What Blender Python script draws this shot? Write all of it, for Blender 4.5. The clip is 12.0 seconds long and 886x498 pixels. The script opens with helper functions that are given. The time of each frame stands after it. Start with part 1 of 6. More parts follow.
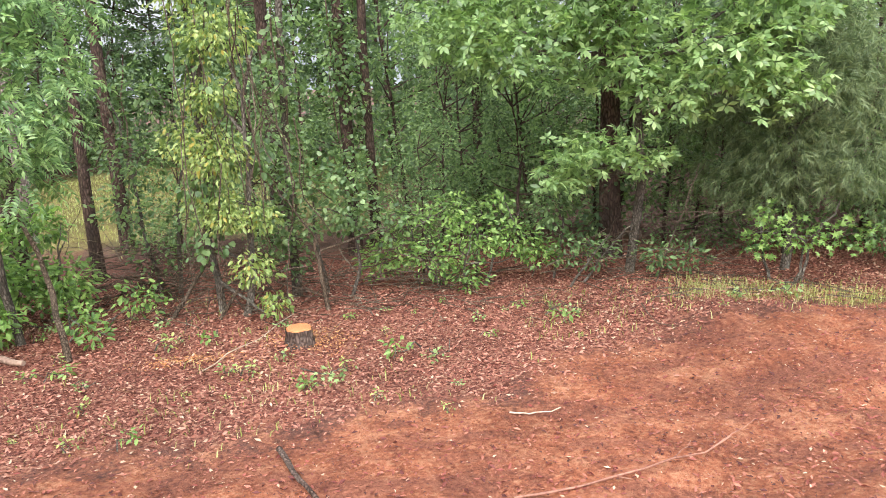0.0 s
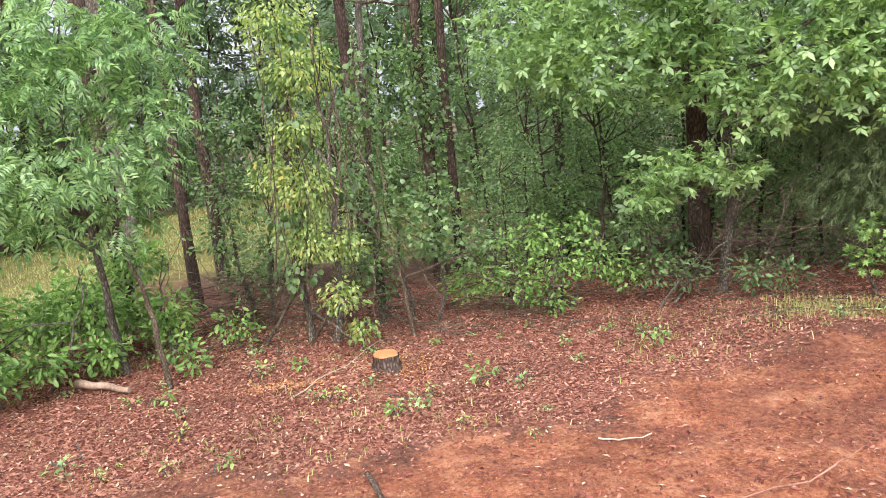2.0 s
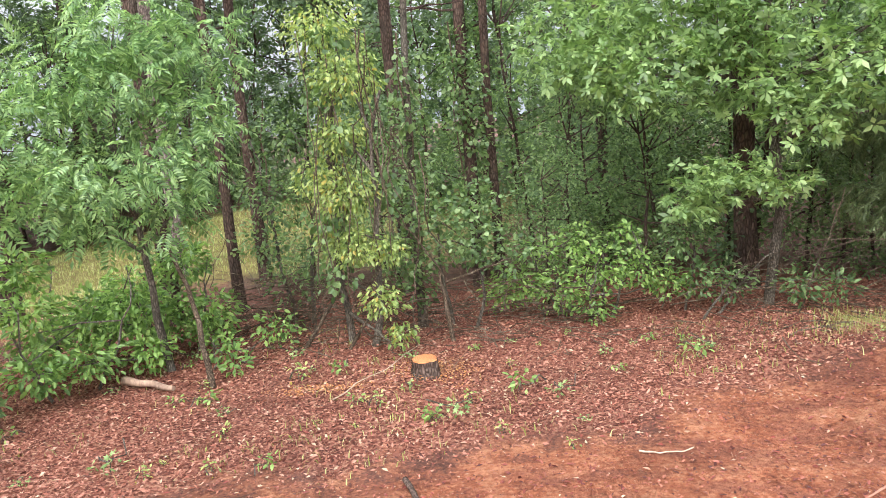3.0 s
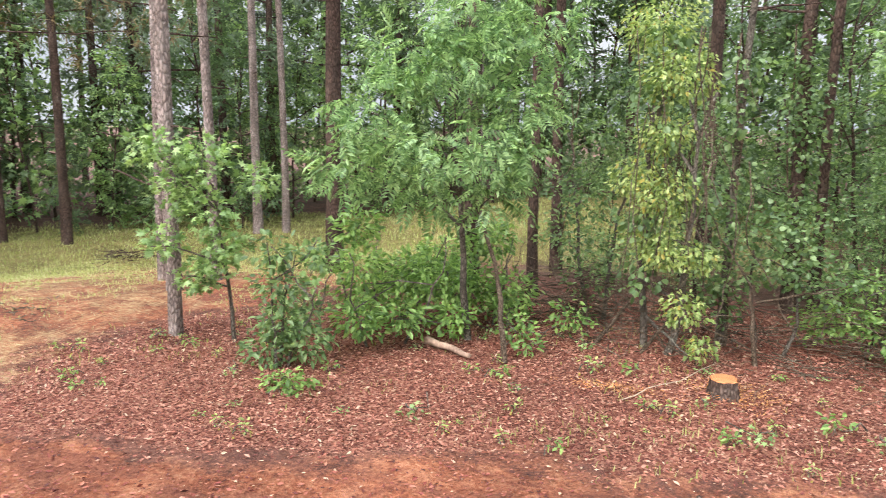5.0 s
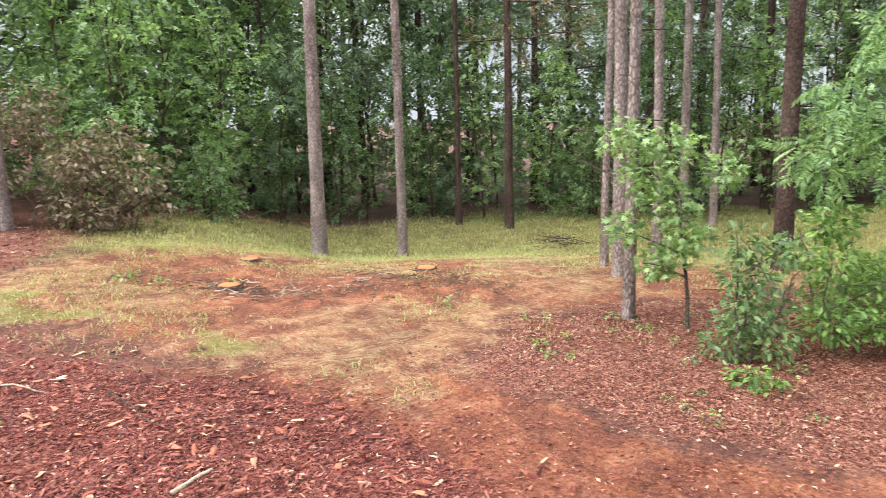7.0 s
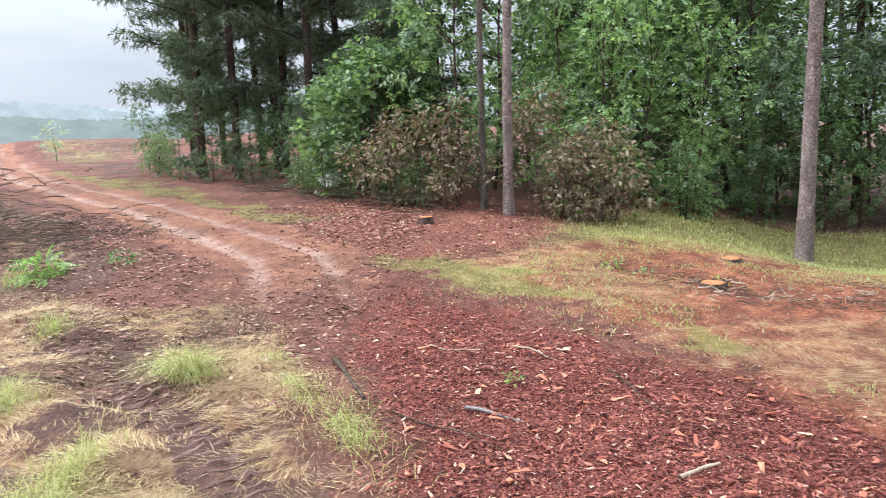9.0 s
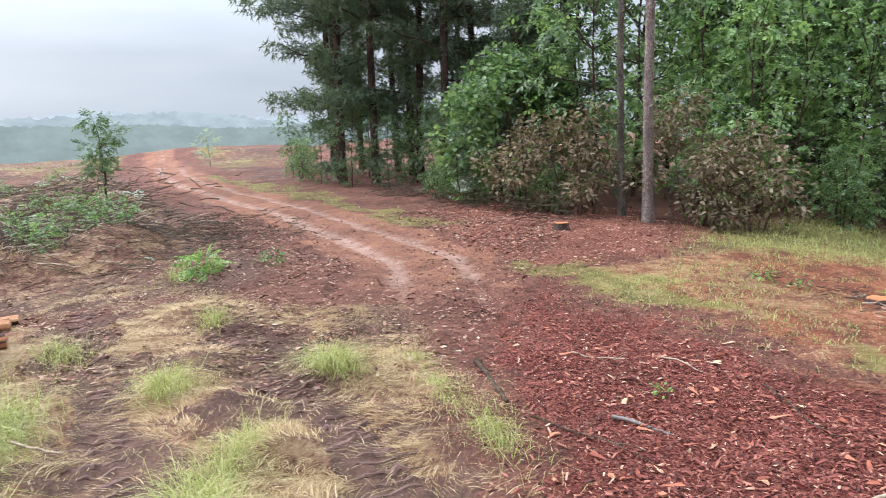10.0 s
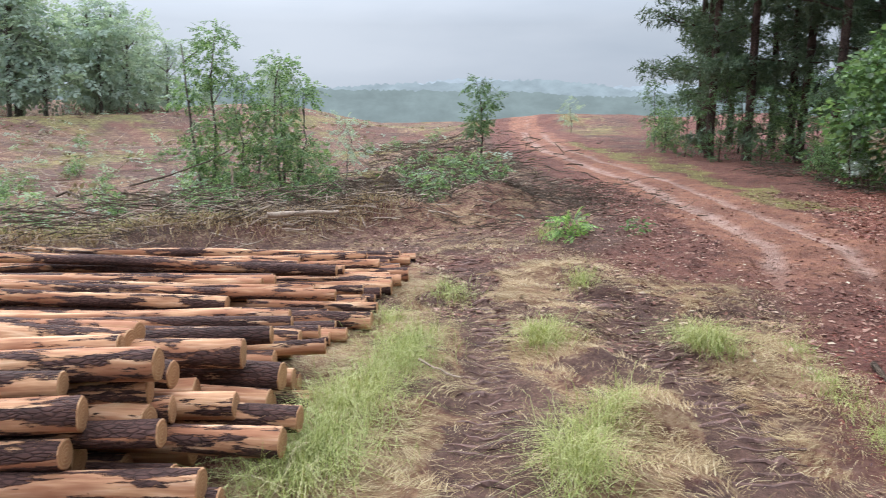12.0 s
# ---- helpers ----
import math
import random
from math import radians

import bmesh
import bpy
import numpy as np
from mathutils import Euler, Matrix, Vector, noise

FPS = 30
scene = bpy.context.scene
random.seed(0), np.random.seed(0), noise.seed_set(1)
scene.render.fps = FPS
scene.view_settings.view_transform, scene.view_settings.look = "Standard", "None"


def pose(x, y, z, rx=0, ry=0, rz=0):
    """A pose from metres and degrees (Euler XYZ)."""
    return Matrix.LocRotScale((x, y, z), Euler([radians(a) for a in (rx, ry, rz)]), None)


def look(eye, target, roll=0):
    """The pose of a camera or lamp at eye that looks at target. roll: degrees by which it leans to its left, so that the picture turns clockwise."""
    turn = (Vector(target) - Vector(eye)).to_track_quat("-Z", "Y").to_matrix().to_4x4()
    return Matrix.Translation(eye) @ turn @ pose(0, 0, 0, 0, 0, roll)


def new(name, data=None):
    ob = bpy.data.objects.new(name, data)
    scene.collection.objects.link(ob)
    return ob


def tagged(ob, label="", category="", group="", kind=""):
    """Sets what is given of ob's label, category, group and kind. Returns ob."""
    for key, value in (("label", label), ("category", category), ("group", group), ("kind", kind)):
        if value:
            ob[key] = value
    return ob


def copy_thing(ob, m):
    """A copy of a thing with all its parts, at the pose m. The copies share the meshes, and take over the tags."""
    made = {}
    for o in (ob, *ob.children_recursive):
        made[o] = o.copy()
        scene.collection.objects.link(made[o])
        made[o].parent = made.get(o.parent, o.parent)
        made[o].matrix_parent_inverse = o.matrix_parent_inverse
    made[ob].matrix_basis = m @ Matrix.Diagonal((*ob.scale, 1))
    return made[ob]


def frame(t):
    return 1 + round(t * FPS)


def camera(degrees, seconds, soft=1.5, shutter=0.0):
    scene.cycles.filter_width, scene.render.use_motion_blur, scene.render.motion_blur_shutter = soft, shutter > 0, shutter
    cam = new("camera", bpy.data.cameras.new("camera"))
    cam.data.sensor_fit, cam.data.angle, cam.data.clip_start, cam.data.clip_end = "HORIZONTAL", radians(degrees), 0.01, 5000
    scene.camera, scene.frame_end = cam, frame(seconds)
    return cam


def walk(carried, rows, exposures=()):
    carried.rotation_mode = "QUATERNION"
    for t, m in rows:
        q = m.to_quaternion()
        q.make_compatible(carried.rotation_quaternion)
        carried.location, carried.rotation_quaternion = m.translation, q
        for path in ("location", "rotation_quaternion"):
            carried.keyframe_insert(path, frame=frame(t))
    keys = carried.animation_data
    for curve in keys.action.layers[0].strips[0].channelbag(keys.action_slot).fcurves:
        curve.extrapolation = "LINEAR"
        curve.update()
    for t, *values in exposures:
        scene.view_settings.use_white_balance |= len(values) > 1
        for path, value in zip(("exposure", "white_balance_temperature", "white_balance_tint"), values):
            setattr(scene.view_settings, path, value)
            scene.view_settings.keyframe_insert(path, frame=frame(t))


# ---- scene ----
cam = camera(61.7, 12.0, soft=0.6, shutter=0.2)
PATH = [
    (0.0, pose(0.018, -0.025, 1.592, 77.17, 2.32, -0.48)),
    (0.5, pose(0.027, -0.035, 1.597, 76.81, 3.52, 1.87)),
    (1.0, pose(0.022, -0.027, 1.591, 77.90, 3.99, 2.99)),
    (1.5, pose(0.035, -0.036, 1.605, 80.93, 5.20, 4.88)),
    (2.0, pose(0.042, -0.030, 1.597, 79.40, 5.09, 5.80)),
    (2.5, pose(0.047, -0.032, 1.600, 79.12, 5.71, 6.89)),
    (2.7, pose(0.044, -0.029, 1.605, 79.48, 5.45, 7.64)),
    (4.3, pose(-0.107, -0.075, 1.621, 80.99, -0.11, 20.17)),
    (4.5, pose(-0.134, -0.089, 1.620, 80.90, -0.35, 23.45)),
    (5.0, pose(-0.189, -0.141, 1.611, 80.43, -0.58, 30.74)),
    (5.5, pose(-0.248, -0.199, 1.610, 80.39, 0.06, 38.14)),
    (6.0, pose(-0.298, -0.272, 1.616, 80.33, 0.81, 45.54)),
    (6.5, pose(-0.351, -0.376, 1.617, 80.24, 1.29, 52.80)),
    (7.0, pose(-0.397, -0.473, 1.611, 80.04, 1.46, 61.35)),
    (7.5, pose(-0.423, -0.560, 1.601, 79.96, 1.75, 70.12)),
    (7.7, pose(-0.430, -0.596, 1.605, 79.81, 1.99, 74.27)),
    (9.3, pose(-0.415, -0.846, 1.594, 81.42, 2.15, 99.06)),
    (9.5, pose(-0.418, -0.874, 1.592, 81.65, 2.30, 101.03)),
    (10.0, pose(-0.388, -0.919, 1.587, 81.84, 2.27, 105.49)),
    (10.5, pose(-0.352, -0.977, 1.582, 82.16, 1.33, 111.91)),
    (11.0, pose(-0.314, -1.022, 1.583, 81.89, 1.54, 118.02)),
    (11.5, pose(-0.254, -1.072, 1.578, 81.04, 1.00, 124.18)),
    (12.0, pose(-0.207, -1.129, 1.569, 80.10, -0.01, 132.12)),
]
walk(cam, PATH, exposures=((0, 1.28, 6450, 10), (2.7, 1.25, 6450, 10), (5, 1.22, 6500, 10), (7.0, 1.22, 6450, 10), (7.7, 1.22, 6250, 10), (9.5, 0.88, 5980, 10), (10.5, 0.71, 5950, 10), (12, 0.54, 5850, 10)))

# ---------------------------------------------------------------- world and sun
world = bpy.data.worlds.new("overcast")
scene.world = world
world.use_nodes = True
wn, wl = world.node_tree.nodes, world.node_tree.links
wn.clear()
w_out = wn.new("ShaderNodeOutputWorld")
w_bg = wn.new("ShaderNodeBackground")
w_sky = wn.new("ShaderNodeTexSky")
w_sky.sky_type = 'NISHITA'
w_sky.sun_disc = False
w_sky.sun_elevation = radians(40)
w_sky.sun_rotation = radians(195)
w_sky.air_density, w_sky.dust_density, w_sky.ozone_density = 1.0, 4.0, 1.0
w_hsv = wn.new("ShaderNodeHueSaturation")
w_hsv.inputs["Saturation"].default_value = 0.16
w_tc = wn.new("ShaderNodeTexCoord")
w_map = wn.new("ShaderNodeMapping")
w_map.inputs["Scale"].default_value = (1.0, 1.0, 4.5)
w_noise = wn.new("ShaderNodeTexNoise")
w_noise.inputs["Scale"].default_value = 2.2
w_noise.inputs["Detail"].default_value = 5.0
w_ramp = wn.new("ShaderNodeValToRGB")
w_ramp.color_ramp.elements[0].position, w_ramp.color_ramp.elements[0].color = 0.3, (5.25, 5.8, 6.4, 1)
w_ramp.color_ramp.elements[1].position, w_ramp.color_ramp.elements[1].color = 0.7, (7.4, 7.7, 8.05, 1)
w_mix = wn.new("ShaderNodeMixRGB")
w_mix.inputs["Fac"].default_value = 0.8
wl.new(w_sky.outputs[0], w_hsv.inputs["Color"])
wl.new(w_tc.outputs["Generated"], w_map.inputs[0])
wl.new(w_map.outputs[0], w_noise.inputs["Vector"])
wl.new(w_noise.outputs["Fac"], w_ramp.inputs[0])
wl.new(w_hsv.outputs[0], w_mix.inputs[1])
wl.new(w_ramp.outputs[0], w_mix.inputs[2])
# an overcast sky is about three times as bright overhead as at the horizon
w_sep = wn.new("ShaderNodeSeparateXYZ")
wl.new(w_tc.outputs["Generated"], w_sep.inputs[0])
w_rise = wn.new("ShaderNodeMapRange")
w_rise.inputs["From Min"].default_value, w_rise.inputs["From Max"].default_value = 0.12, 1.0
w_rise.inputs["To Min"].default_value, w_rise.inputs["To Max"].default_value = 0.55, 3.3
wl.new(w_sep.outputs["Z"], w_rise.inputs["Value"])
w_mul = wn.new("ShaderNodeMixRGB")
w_mul.blend_type = 'MULTIPLY'
w_mul.inputs["Fac"].default_value = 1.0
wl.new(w_mix.outputs[0], w_mul.inputs[1])
wl.new(w_rise.outputs[0], w_mul.inputs[2])
wl.new(w_mul.outputs[0], w_bg.inputs["Color"])
w_bg.inputs["Strength"].default_value = 0.115
wl.new(w_bg.outputs[0], w_out.inputs[0])

sun_data = bpy.data.lights.new("sun", 'SUN')
sun_data.energy, sun_data.angle, sun_data.color = 1.5, radians(30), (1.0, 0.96, 0.9)
sun = new("sun", sun_data)
sun.matrix_world = look((-6, -22, 19), (0, 0, 0))

# ---------------------------------------------------------------- small maths
rng = np.random.default_rng(7)
HOME = (-0.2, -0.3)


def sm(a, b, x):
    t = np.clip((x - a) / (b - a), 0, 1)
    return t * t * (3 - 2 * t)


def vnoise(x, y, scale, seed):
    """Smooth value noise, 0 to 1, on arrays."""
    u, v = np.asarray(x) * scale + seed * 17.3, np.asarray(y) * scale - seed * 9.1
    i, j = np.floor(u).astype(np.int64), np.floor(v).astype(np.int64)
    f, g = u - i, v - j
    f, g = f * f * (3 - 2 * f), g * g * (3 - 2 * g)

    def h(a, b):
        k = (a * 374761393 + b * 668265263 + seed * 1442695041) & 0xFFFFFFFF
        k = ((k ^ (k >> 13)) * 1274126177) & 0xFFFFFFFF
        return ((k ^ (k >> 16)) & 0xFFFF) / 65535.0
    return (h(i, j) * (1 - f) + h(i + 1, j) * f) * (1 - g) + (h(i, j + 1) * (1 - f) + h(i + 1, j + 1) * f) * g


def seg_dist(x, y, line):
    """Distance to a polyline, and the share of the way along it."""
    best, along = np.full(np.shape(x), 1e9), np.zeros(np.shape(x))
    for k in range(len(line) - 1):
        (ax, ay), (bx, by) = line[k], line[k + 1]
        dx, dy = bx - ax, by - ay
        t = np.clip(((x - ax) * dx + (y - ay) * dy) / (dx * dx + dy * dy), 0, 1)
        d = np.hypot(x - ax - t * dx, y - ay - t * dy)
        along = np.where(d < best, k + t, along)
        best = np.minimum(best, d)
    return best, along


def inside(x, y, poly, soft):
    """1 well inside a polygon, 0 outside, soft at the edge."""
    odd = np.zeros(np.shape(x), bool)
    for k in range(len(poly)):
        (ax, ay), (bx, by) = poly[k], poly[k - 1]
        if ay != by:
            odd ^= ((ay > y) != (by > y)) & (x < (bx - ax) * (y - ay) / (by - ay) + ax)
    d, _ = seg_dist(x, y, list(poly) + [poly[0]])
    return sm(-soft, soft, np.where(odd, d, -d))


def base_height(x, y):
    dx, dy = x - HOME[0], y - HOME[1]
    r, az = np.hypot(dx, dy), np.degrees(np.arctan2(-dx, dy))
    az = np.where(az < -90, az + 360, az)
    nw = sm(20, 40, az) * (1 - sm(68, 84, az))
    w = sm(80, 96, az) * (1 - sm(128, 140, az))
    sw = sm(132, 146, az) * (1 - sm(185, 215, az))
    z = -0.75 * sm(7, 14, r) * nw + w * 0.031 * np.maximum(0, np.minimum(r, 74) - 6)
    z = z + sw * (-0.5 * sm(14, 24, r) + 0.075 * np.maximum(0, np.minimum(r, 70) - 26))
    return np.where(r > 46, z * (1 - sm(46, 140, r) * w) * (1 - sm(74, 160, r)) - 8 * sm(80, 300, r), z)


ROAD = ((-5.8, -2.2), (-7.4, -2.9), (-9.4, -3.7), (-10.7, -4.85), (-12.5, -6.4), (-15, -8.75), (-18, -11.9), (-21, -14.9), (-25.5, -18.9), (-30.5, -22.6), (-38, -28.6), (-48, -36))
CLAY = ((-2.9, 1.9), (-1.8, 2.75), (-0.85, 3.2), (0.3, 3.35), (0.7, 3.8), (1.5, 4.2), (2.7, 4.4), (6, 4.6), (11, 3), (11, -8), (2, -7), (0.5, -2), (-1.5, -0.4), (-2.2, 0.6))
CHIPS = ((-3.0, -1.2), (-2.2, -0.7), (-1.9, 0.4), (-2.9, 1.1), (-3.75, 0.96), (-4.7, 0.6), (-5.6, 0.05), (-6.9, -0.65), (-8.6, -2.0), (-7.2, -2.3), (-5.8, -1.85), (-4.4, -1.5))
LITTER = ((-2.9, 2.3), (-1, 3.3), (0.3, 3.5), (1.5, 4.3), (4, 4.9), (9, 6), (9, 6.8), (4, 6.8), (0, 6.6), (-2.4, 6.6), (-3.2, 6.0), (-4.4, 5.2), (-5.1, 4.0), (-5.3, 2.9), (-4.3, 1.8))
STRAW = ((-3.6, 1.3), (-4.4, 1.9), (-5.3, 3.0), (-5.0, 4.2), (-4.4, 6.3), (-9, 8.5), (-12.5, 4), (-11.5, 1), (-9.0, -1.8), (-7.2, -0.7), (-5.7, 0.2), (-4.6, 0.8))
GRASS = ((-10.2, -0.3), (-9.8, 2.2), (-10.0, 5), (-8.2, 7.2), (-4, 7.2), (-2.6, 7.6), (-0.6, 8.6), (-0.2, 17), (-4, 18), (-13, 15), (-16.5, 9), (-15.5, 2), (-12.5, 0))
VERGE = ((-9.3, -2.2), (-8.2, -1.1), (-7.4, -0.3), (-6.2, 0.3), (-5.2, 0.9))
SCRAPE = ((-9.0, 0.3), (-7.9, 0.7), (-7.0, 1.1), (-6.3, 2.3), (-6.0, 3.3), (-6.9, 3.5), (-7.9, 2.4), (-8.9, 1.2))
YARD = ((-3.2, -1.5), (-5.2, -2.1), (-6.8, -3.6), (-7.0, -5.6), (-5.4, -6.6), (-3.6, -5.6), (-1.2, -3.6), (-0.9, -2.2), (-2.0, -1.1))
TRACKS = (((-2.2, -2.75), (-2.53, -3.01), (-3.35, -3.6), (-3.94, -4.07), (-4.77, -4.72), (-5.52, -5.6), (-6.6, -6.6)), ((-3.0, -1.75), (-3.46, -2.07), (-3.91, -2.38), (-4.4, -2.85), (-4.95, -3.5), (-5.9, -4.4)), ((0.6, 2.1), (1.4, 2.75), (2.4, 3.3), (4.2, 3.8)))
MOUNDS = ((-4.25, -3.55, 0.22, 0.05), (-5.2, -4.1, 0.2, 0.09), (-4.9, -3.2, 0.15, 0.06), (-6.4, -5.0, 0.3, 0.12), (-6.0, -4.4, 0.18, 0.08), (1.9, 4.35, 0.8, 0.10), (-3.6, -0.1, 0.45, 0.06), (-3.25, 0.45, 0.4, 0.05), (-4.3, 0.1, 0.35, 0.04), (-8.9, 1.6, 0.4, 0.07), (-10.6, 7.4, 0.5, 0.12))


def masks(x, y):
    """How far each kind of ground covers a place."""
    wob = (vnoise(x, y, 1.3, 1) - 0.5) * 0.9 + (vnoise(x, y, 5.0, 2) - 0.5) * 0.35
    x0, y0 = x, y
    near = np.clip(np.hypot(x - HOME[0], y - HOME[1]) / 6, 0.5, 2.0)
    x, y = x + wob * 0.5 * near, y - wob * 0.5 * near
    m = {}
    d, along = seg_dist(x, y, ROAD)
    d0, _ = seg_dist(x0, y0, ROAD)
    m["road"] = (1 - sm(0.75, 1.15, d0 + (d - d0) * 0.3)) * sm(0.1, 2.2, along)
    m["rut"] = np.exp(-((d0 - 0.4) / 0.15) ** 2) * m["road"]
    m["clay"] = inside(x, y, CLAY, 0.75)
    d2, _ = seg_dist(x, y, ((-1.5, 2.2), (-2.8, 1.75), (-4.4, 1.55)))
    m["clay"] = np.maximum(m["clay"], (1 - sm(0.15, 0.45, d2)) * 0.8)
    m["clay"] = np.maximum(m["clay"], 0.75 * inside(x, y, ((-1.9, 0.4), (-3.0, 0.9), (-4.7, 0.45), (-5.8, -0.1), (-4.8, 1.2), (-3.6, 2.0), (-2.6, 2.1), (-1.4, 1.4)), 0.4))
    m["chips"] = inside(x, y, CHIPS, 0.6) * (1 - 0.45 * sm(4.5, 7.5, np.hypot(x0 - HOME[0], y0 - HOME[1])))
    m["litter"] = inside(x, y, LITTER, 0.3)
    ax, ay = x0 - HOME[0], y0 - HOME[1]
    m["litter"] = np.maximum(m["litter"], 0.3 * sm(15.5, 17.5, np.hypot(ax, ay)) * (np.degrees(np.arctan2(-ax, ay)) > -80) * (1 - sm(88, 94, np.degrees(np.arctan2(-ax, ay)))))
    m["litter"] = np.maximum(m["litter"], 0.75 * inside(x, y, ((-8.6, -2.2), (-9.8, -0.6), (-12.6, 0.3), (-14.6, -2.0), (-16, -5), (-11.4, -4.2)), 0.7))
    m["clay"] = np.maximum(m["clay"], 0.62 * inside(x, y, STRAW, 0.5))
    scrape = inside(x, y, SCRAPE, 0.35)
    m["straw"] = inside(x, y, STRAW, 0.4) * (1 - 0.8 * scrape) * (0.05 + 0.6 * sm(0.3, 0.62, vnoise(x, y, 0.7, 5) * 0.5 + vnoise(x, y, 2.6, 6) * 0.3 + vnoise(x, y, 9.0, 7) * 0.2))
    d3, _ = seg_dist(x, y, VERGE)
    m["grass"] = np.maximum(inside(x, y, GRASS, 1.3), (1 - sm(0.05, 0.6, d3)) * sm(0.25, 0.55, vnoise(x, y, 1.7, 14)))
    m["field"] = inside(x, y, STRAW, 0.5) * (1 - 0.85 * scrape) * sm(0.42, 0.62, vnoise(x0 + 0.4 * y0, y0, 0.8, 71) * 0.6 + vnoise(x0, y0, 3.0, 72) * 0.4)
    d4, _ = seg_dist(x, y, ((-12.5, -4.6), (-15.5, -7.4), (-19.5, -11.4), (-24, -16.5)))
    m["grass"] = np.maximum(m["grass"], (1 - sm(0.3, 0.8, d4)) * 0.8)
    d5, _ = seg_dist(x, y, ((2.0, 4.9), (3.2, 4.7), (6, 5.2)))
    m["grass"] = np.maximum(m["grass"], (1 - sm(0.1, 0.5, d5)) * 0.8 * sm(0.35, 0.6, vnoise(x, y, 1.8, 8)))
    yard = inside(x, y, YARD, 0.4)
    m["straw"] = np.maximum(m["straw"], yard * (0.25 + 0.7 * sm(0.33, 0.58, vnoise(x, y, 1.5, 9) * 0.5 + vnoise(x, y, 4.5, 10) * 0.3 + vnoise(x, y, 14.0, 12) * 0.2)))
    az, far = np.degrees(np.arctan2(-ax, ay)), np.hypot(ax, ay)
    cut = sm(112, 124, np.where(az < -90, az + 360, az)) * sm(7.5, 10, far) * (1 - sm(0, 1.5, 2.6 - d0))
    # besides real cover, tan, dark and green put haze into the far soil's colour
    m["straw"] = np.maximum(m["straw"], cut * (0.15 + 0.45 * vnoise(x0, y0, 0.5, 61) * (0.5 + vnoise(x0, y0, 2.0, 62))))
    m["dark"] = cut * (0.45 + 0.5 * sm(0.4, 0.65, vnoise(x0, y0, 0.7, 63)))
    m["grass"] = np.maximum(m["grass"], cut * sm(13, 18, far) * 0.75 * sm(0.45, 0.7, vnoise(x0, y0, 0.25, 64) * 0.6 + vnoise(x0, y0, 1.4, 65) * 0.4))
    tr = np.zeros(np.shape(x))
    for line in TRACKS:
        dt, _ = seg_dist(x, y, line)
        tr = np.maximum(tr, 1 - sm(0.16, 0.3, dt))
    m["track"] = tr
    m["straw"] = m["straw"] * (1 - 0.85 * tr)
    # from the wood's edge inwards the ground is darker and has no litter
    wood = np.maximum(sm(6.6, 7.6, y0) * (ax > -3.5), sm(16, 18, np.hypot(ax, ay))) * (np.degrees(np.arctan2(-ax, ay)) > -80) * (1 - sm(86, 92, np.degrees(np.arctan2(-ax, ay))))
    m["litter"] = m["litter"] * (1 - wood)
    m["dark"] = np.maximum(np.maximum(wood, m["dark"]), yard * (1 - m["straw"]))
    m["dark"] = np.maximum(m["dark"], np.maximum(inside(x, y, STRAW, 0.5) * 0.6, scrape) * sm(0.6, 0.72, vnoise(x0 * 0.5 + y0 * 0.6, y0 * 1.6 - x0 * 0.9, 0.8, 41)))
    return m


def height(x, y):
    x, y = np.asarray(x, float), np.asarray(y, float)
    r = np.hypot(x - HOME[0], y - HOME[1])
    z = base_height(x, y)
    z = z + (vnoise(x, y, 0.6, 21) - 0.5) * 0.07 * sm(1, 4, r) + (vnoise(x, y, 2.4, 22) - 0.5) * 0.035 + (vnoise(x, y, 8, 23) - 0.5) * 0.02
    z = z + (vnoise(x, y, 0.12, 24) - 0.5) * 1.2 * sm(22, 50, r) + (vnoise(x, y, 0.03, 25) - 0.5) * 6 * sm(90, 200, r)
    z = z + ((vnoise(x, y, 11, 31) - 0.5) * 0.035 + (vnoise(x, y, 4.5, 32) - 0.5) * 0.06) * inside(x, y, YARD, 0.5)
    for mx, my, mr, mh in MOUNDS:
        z = z + mh * np.exp(-((x - mx) ** 2 + (y - my) ** 2) / (mr * mr)) * (0.6 + 0.8 * vnoise(x, y, 9, 27))
    for line in TRACKS:
        d, _ = seg_dist(x, y, line)
        z = z - (1 - sm(0.18, 0.3, d)) * 0.03
    d, _ = seg_dist(x, y, ROAD)
    z = z - 0.05 * np.exp(-((d - 0.45) / 0.17) ** 2) * sm(5, 8, r)
    d, _ = seg_dist(x, y, ((-1.0, -9.6), (-4.6, -9.9), (-7.4, -9.3), (-9.4, -8.6)))
    return z + 0.28 * (1 - sm(0.2, 1.3, d)) * (0.5 + vnoise(x, y, 1.2, 28))


def gz(x, y):
    return float(height(np.array([x]), np.array([y]))[0])


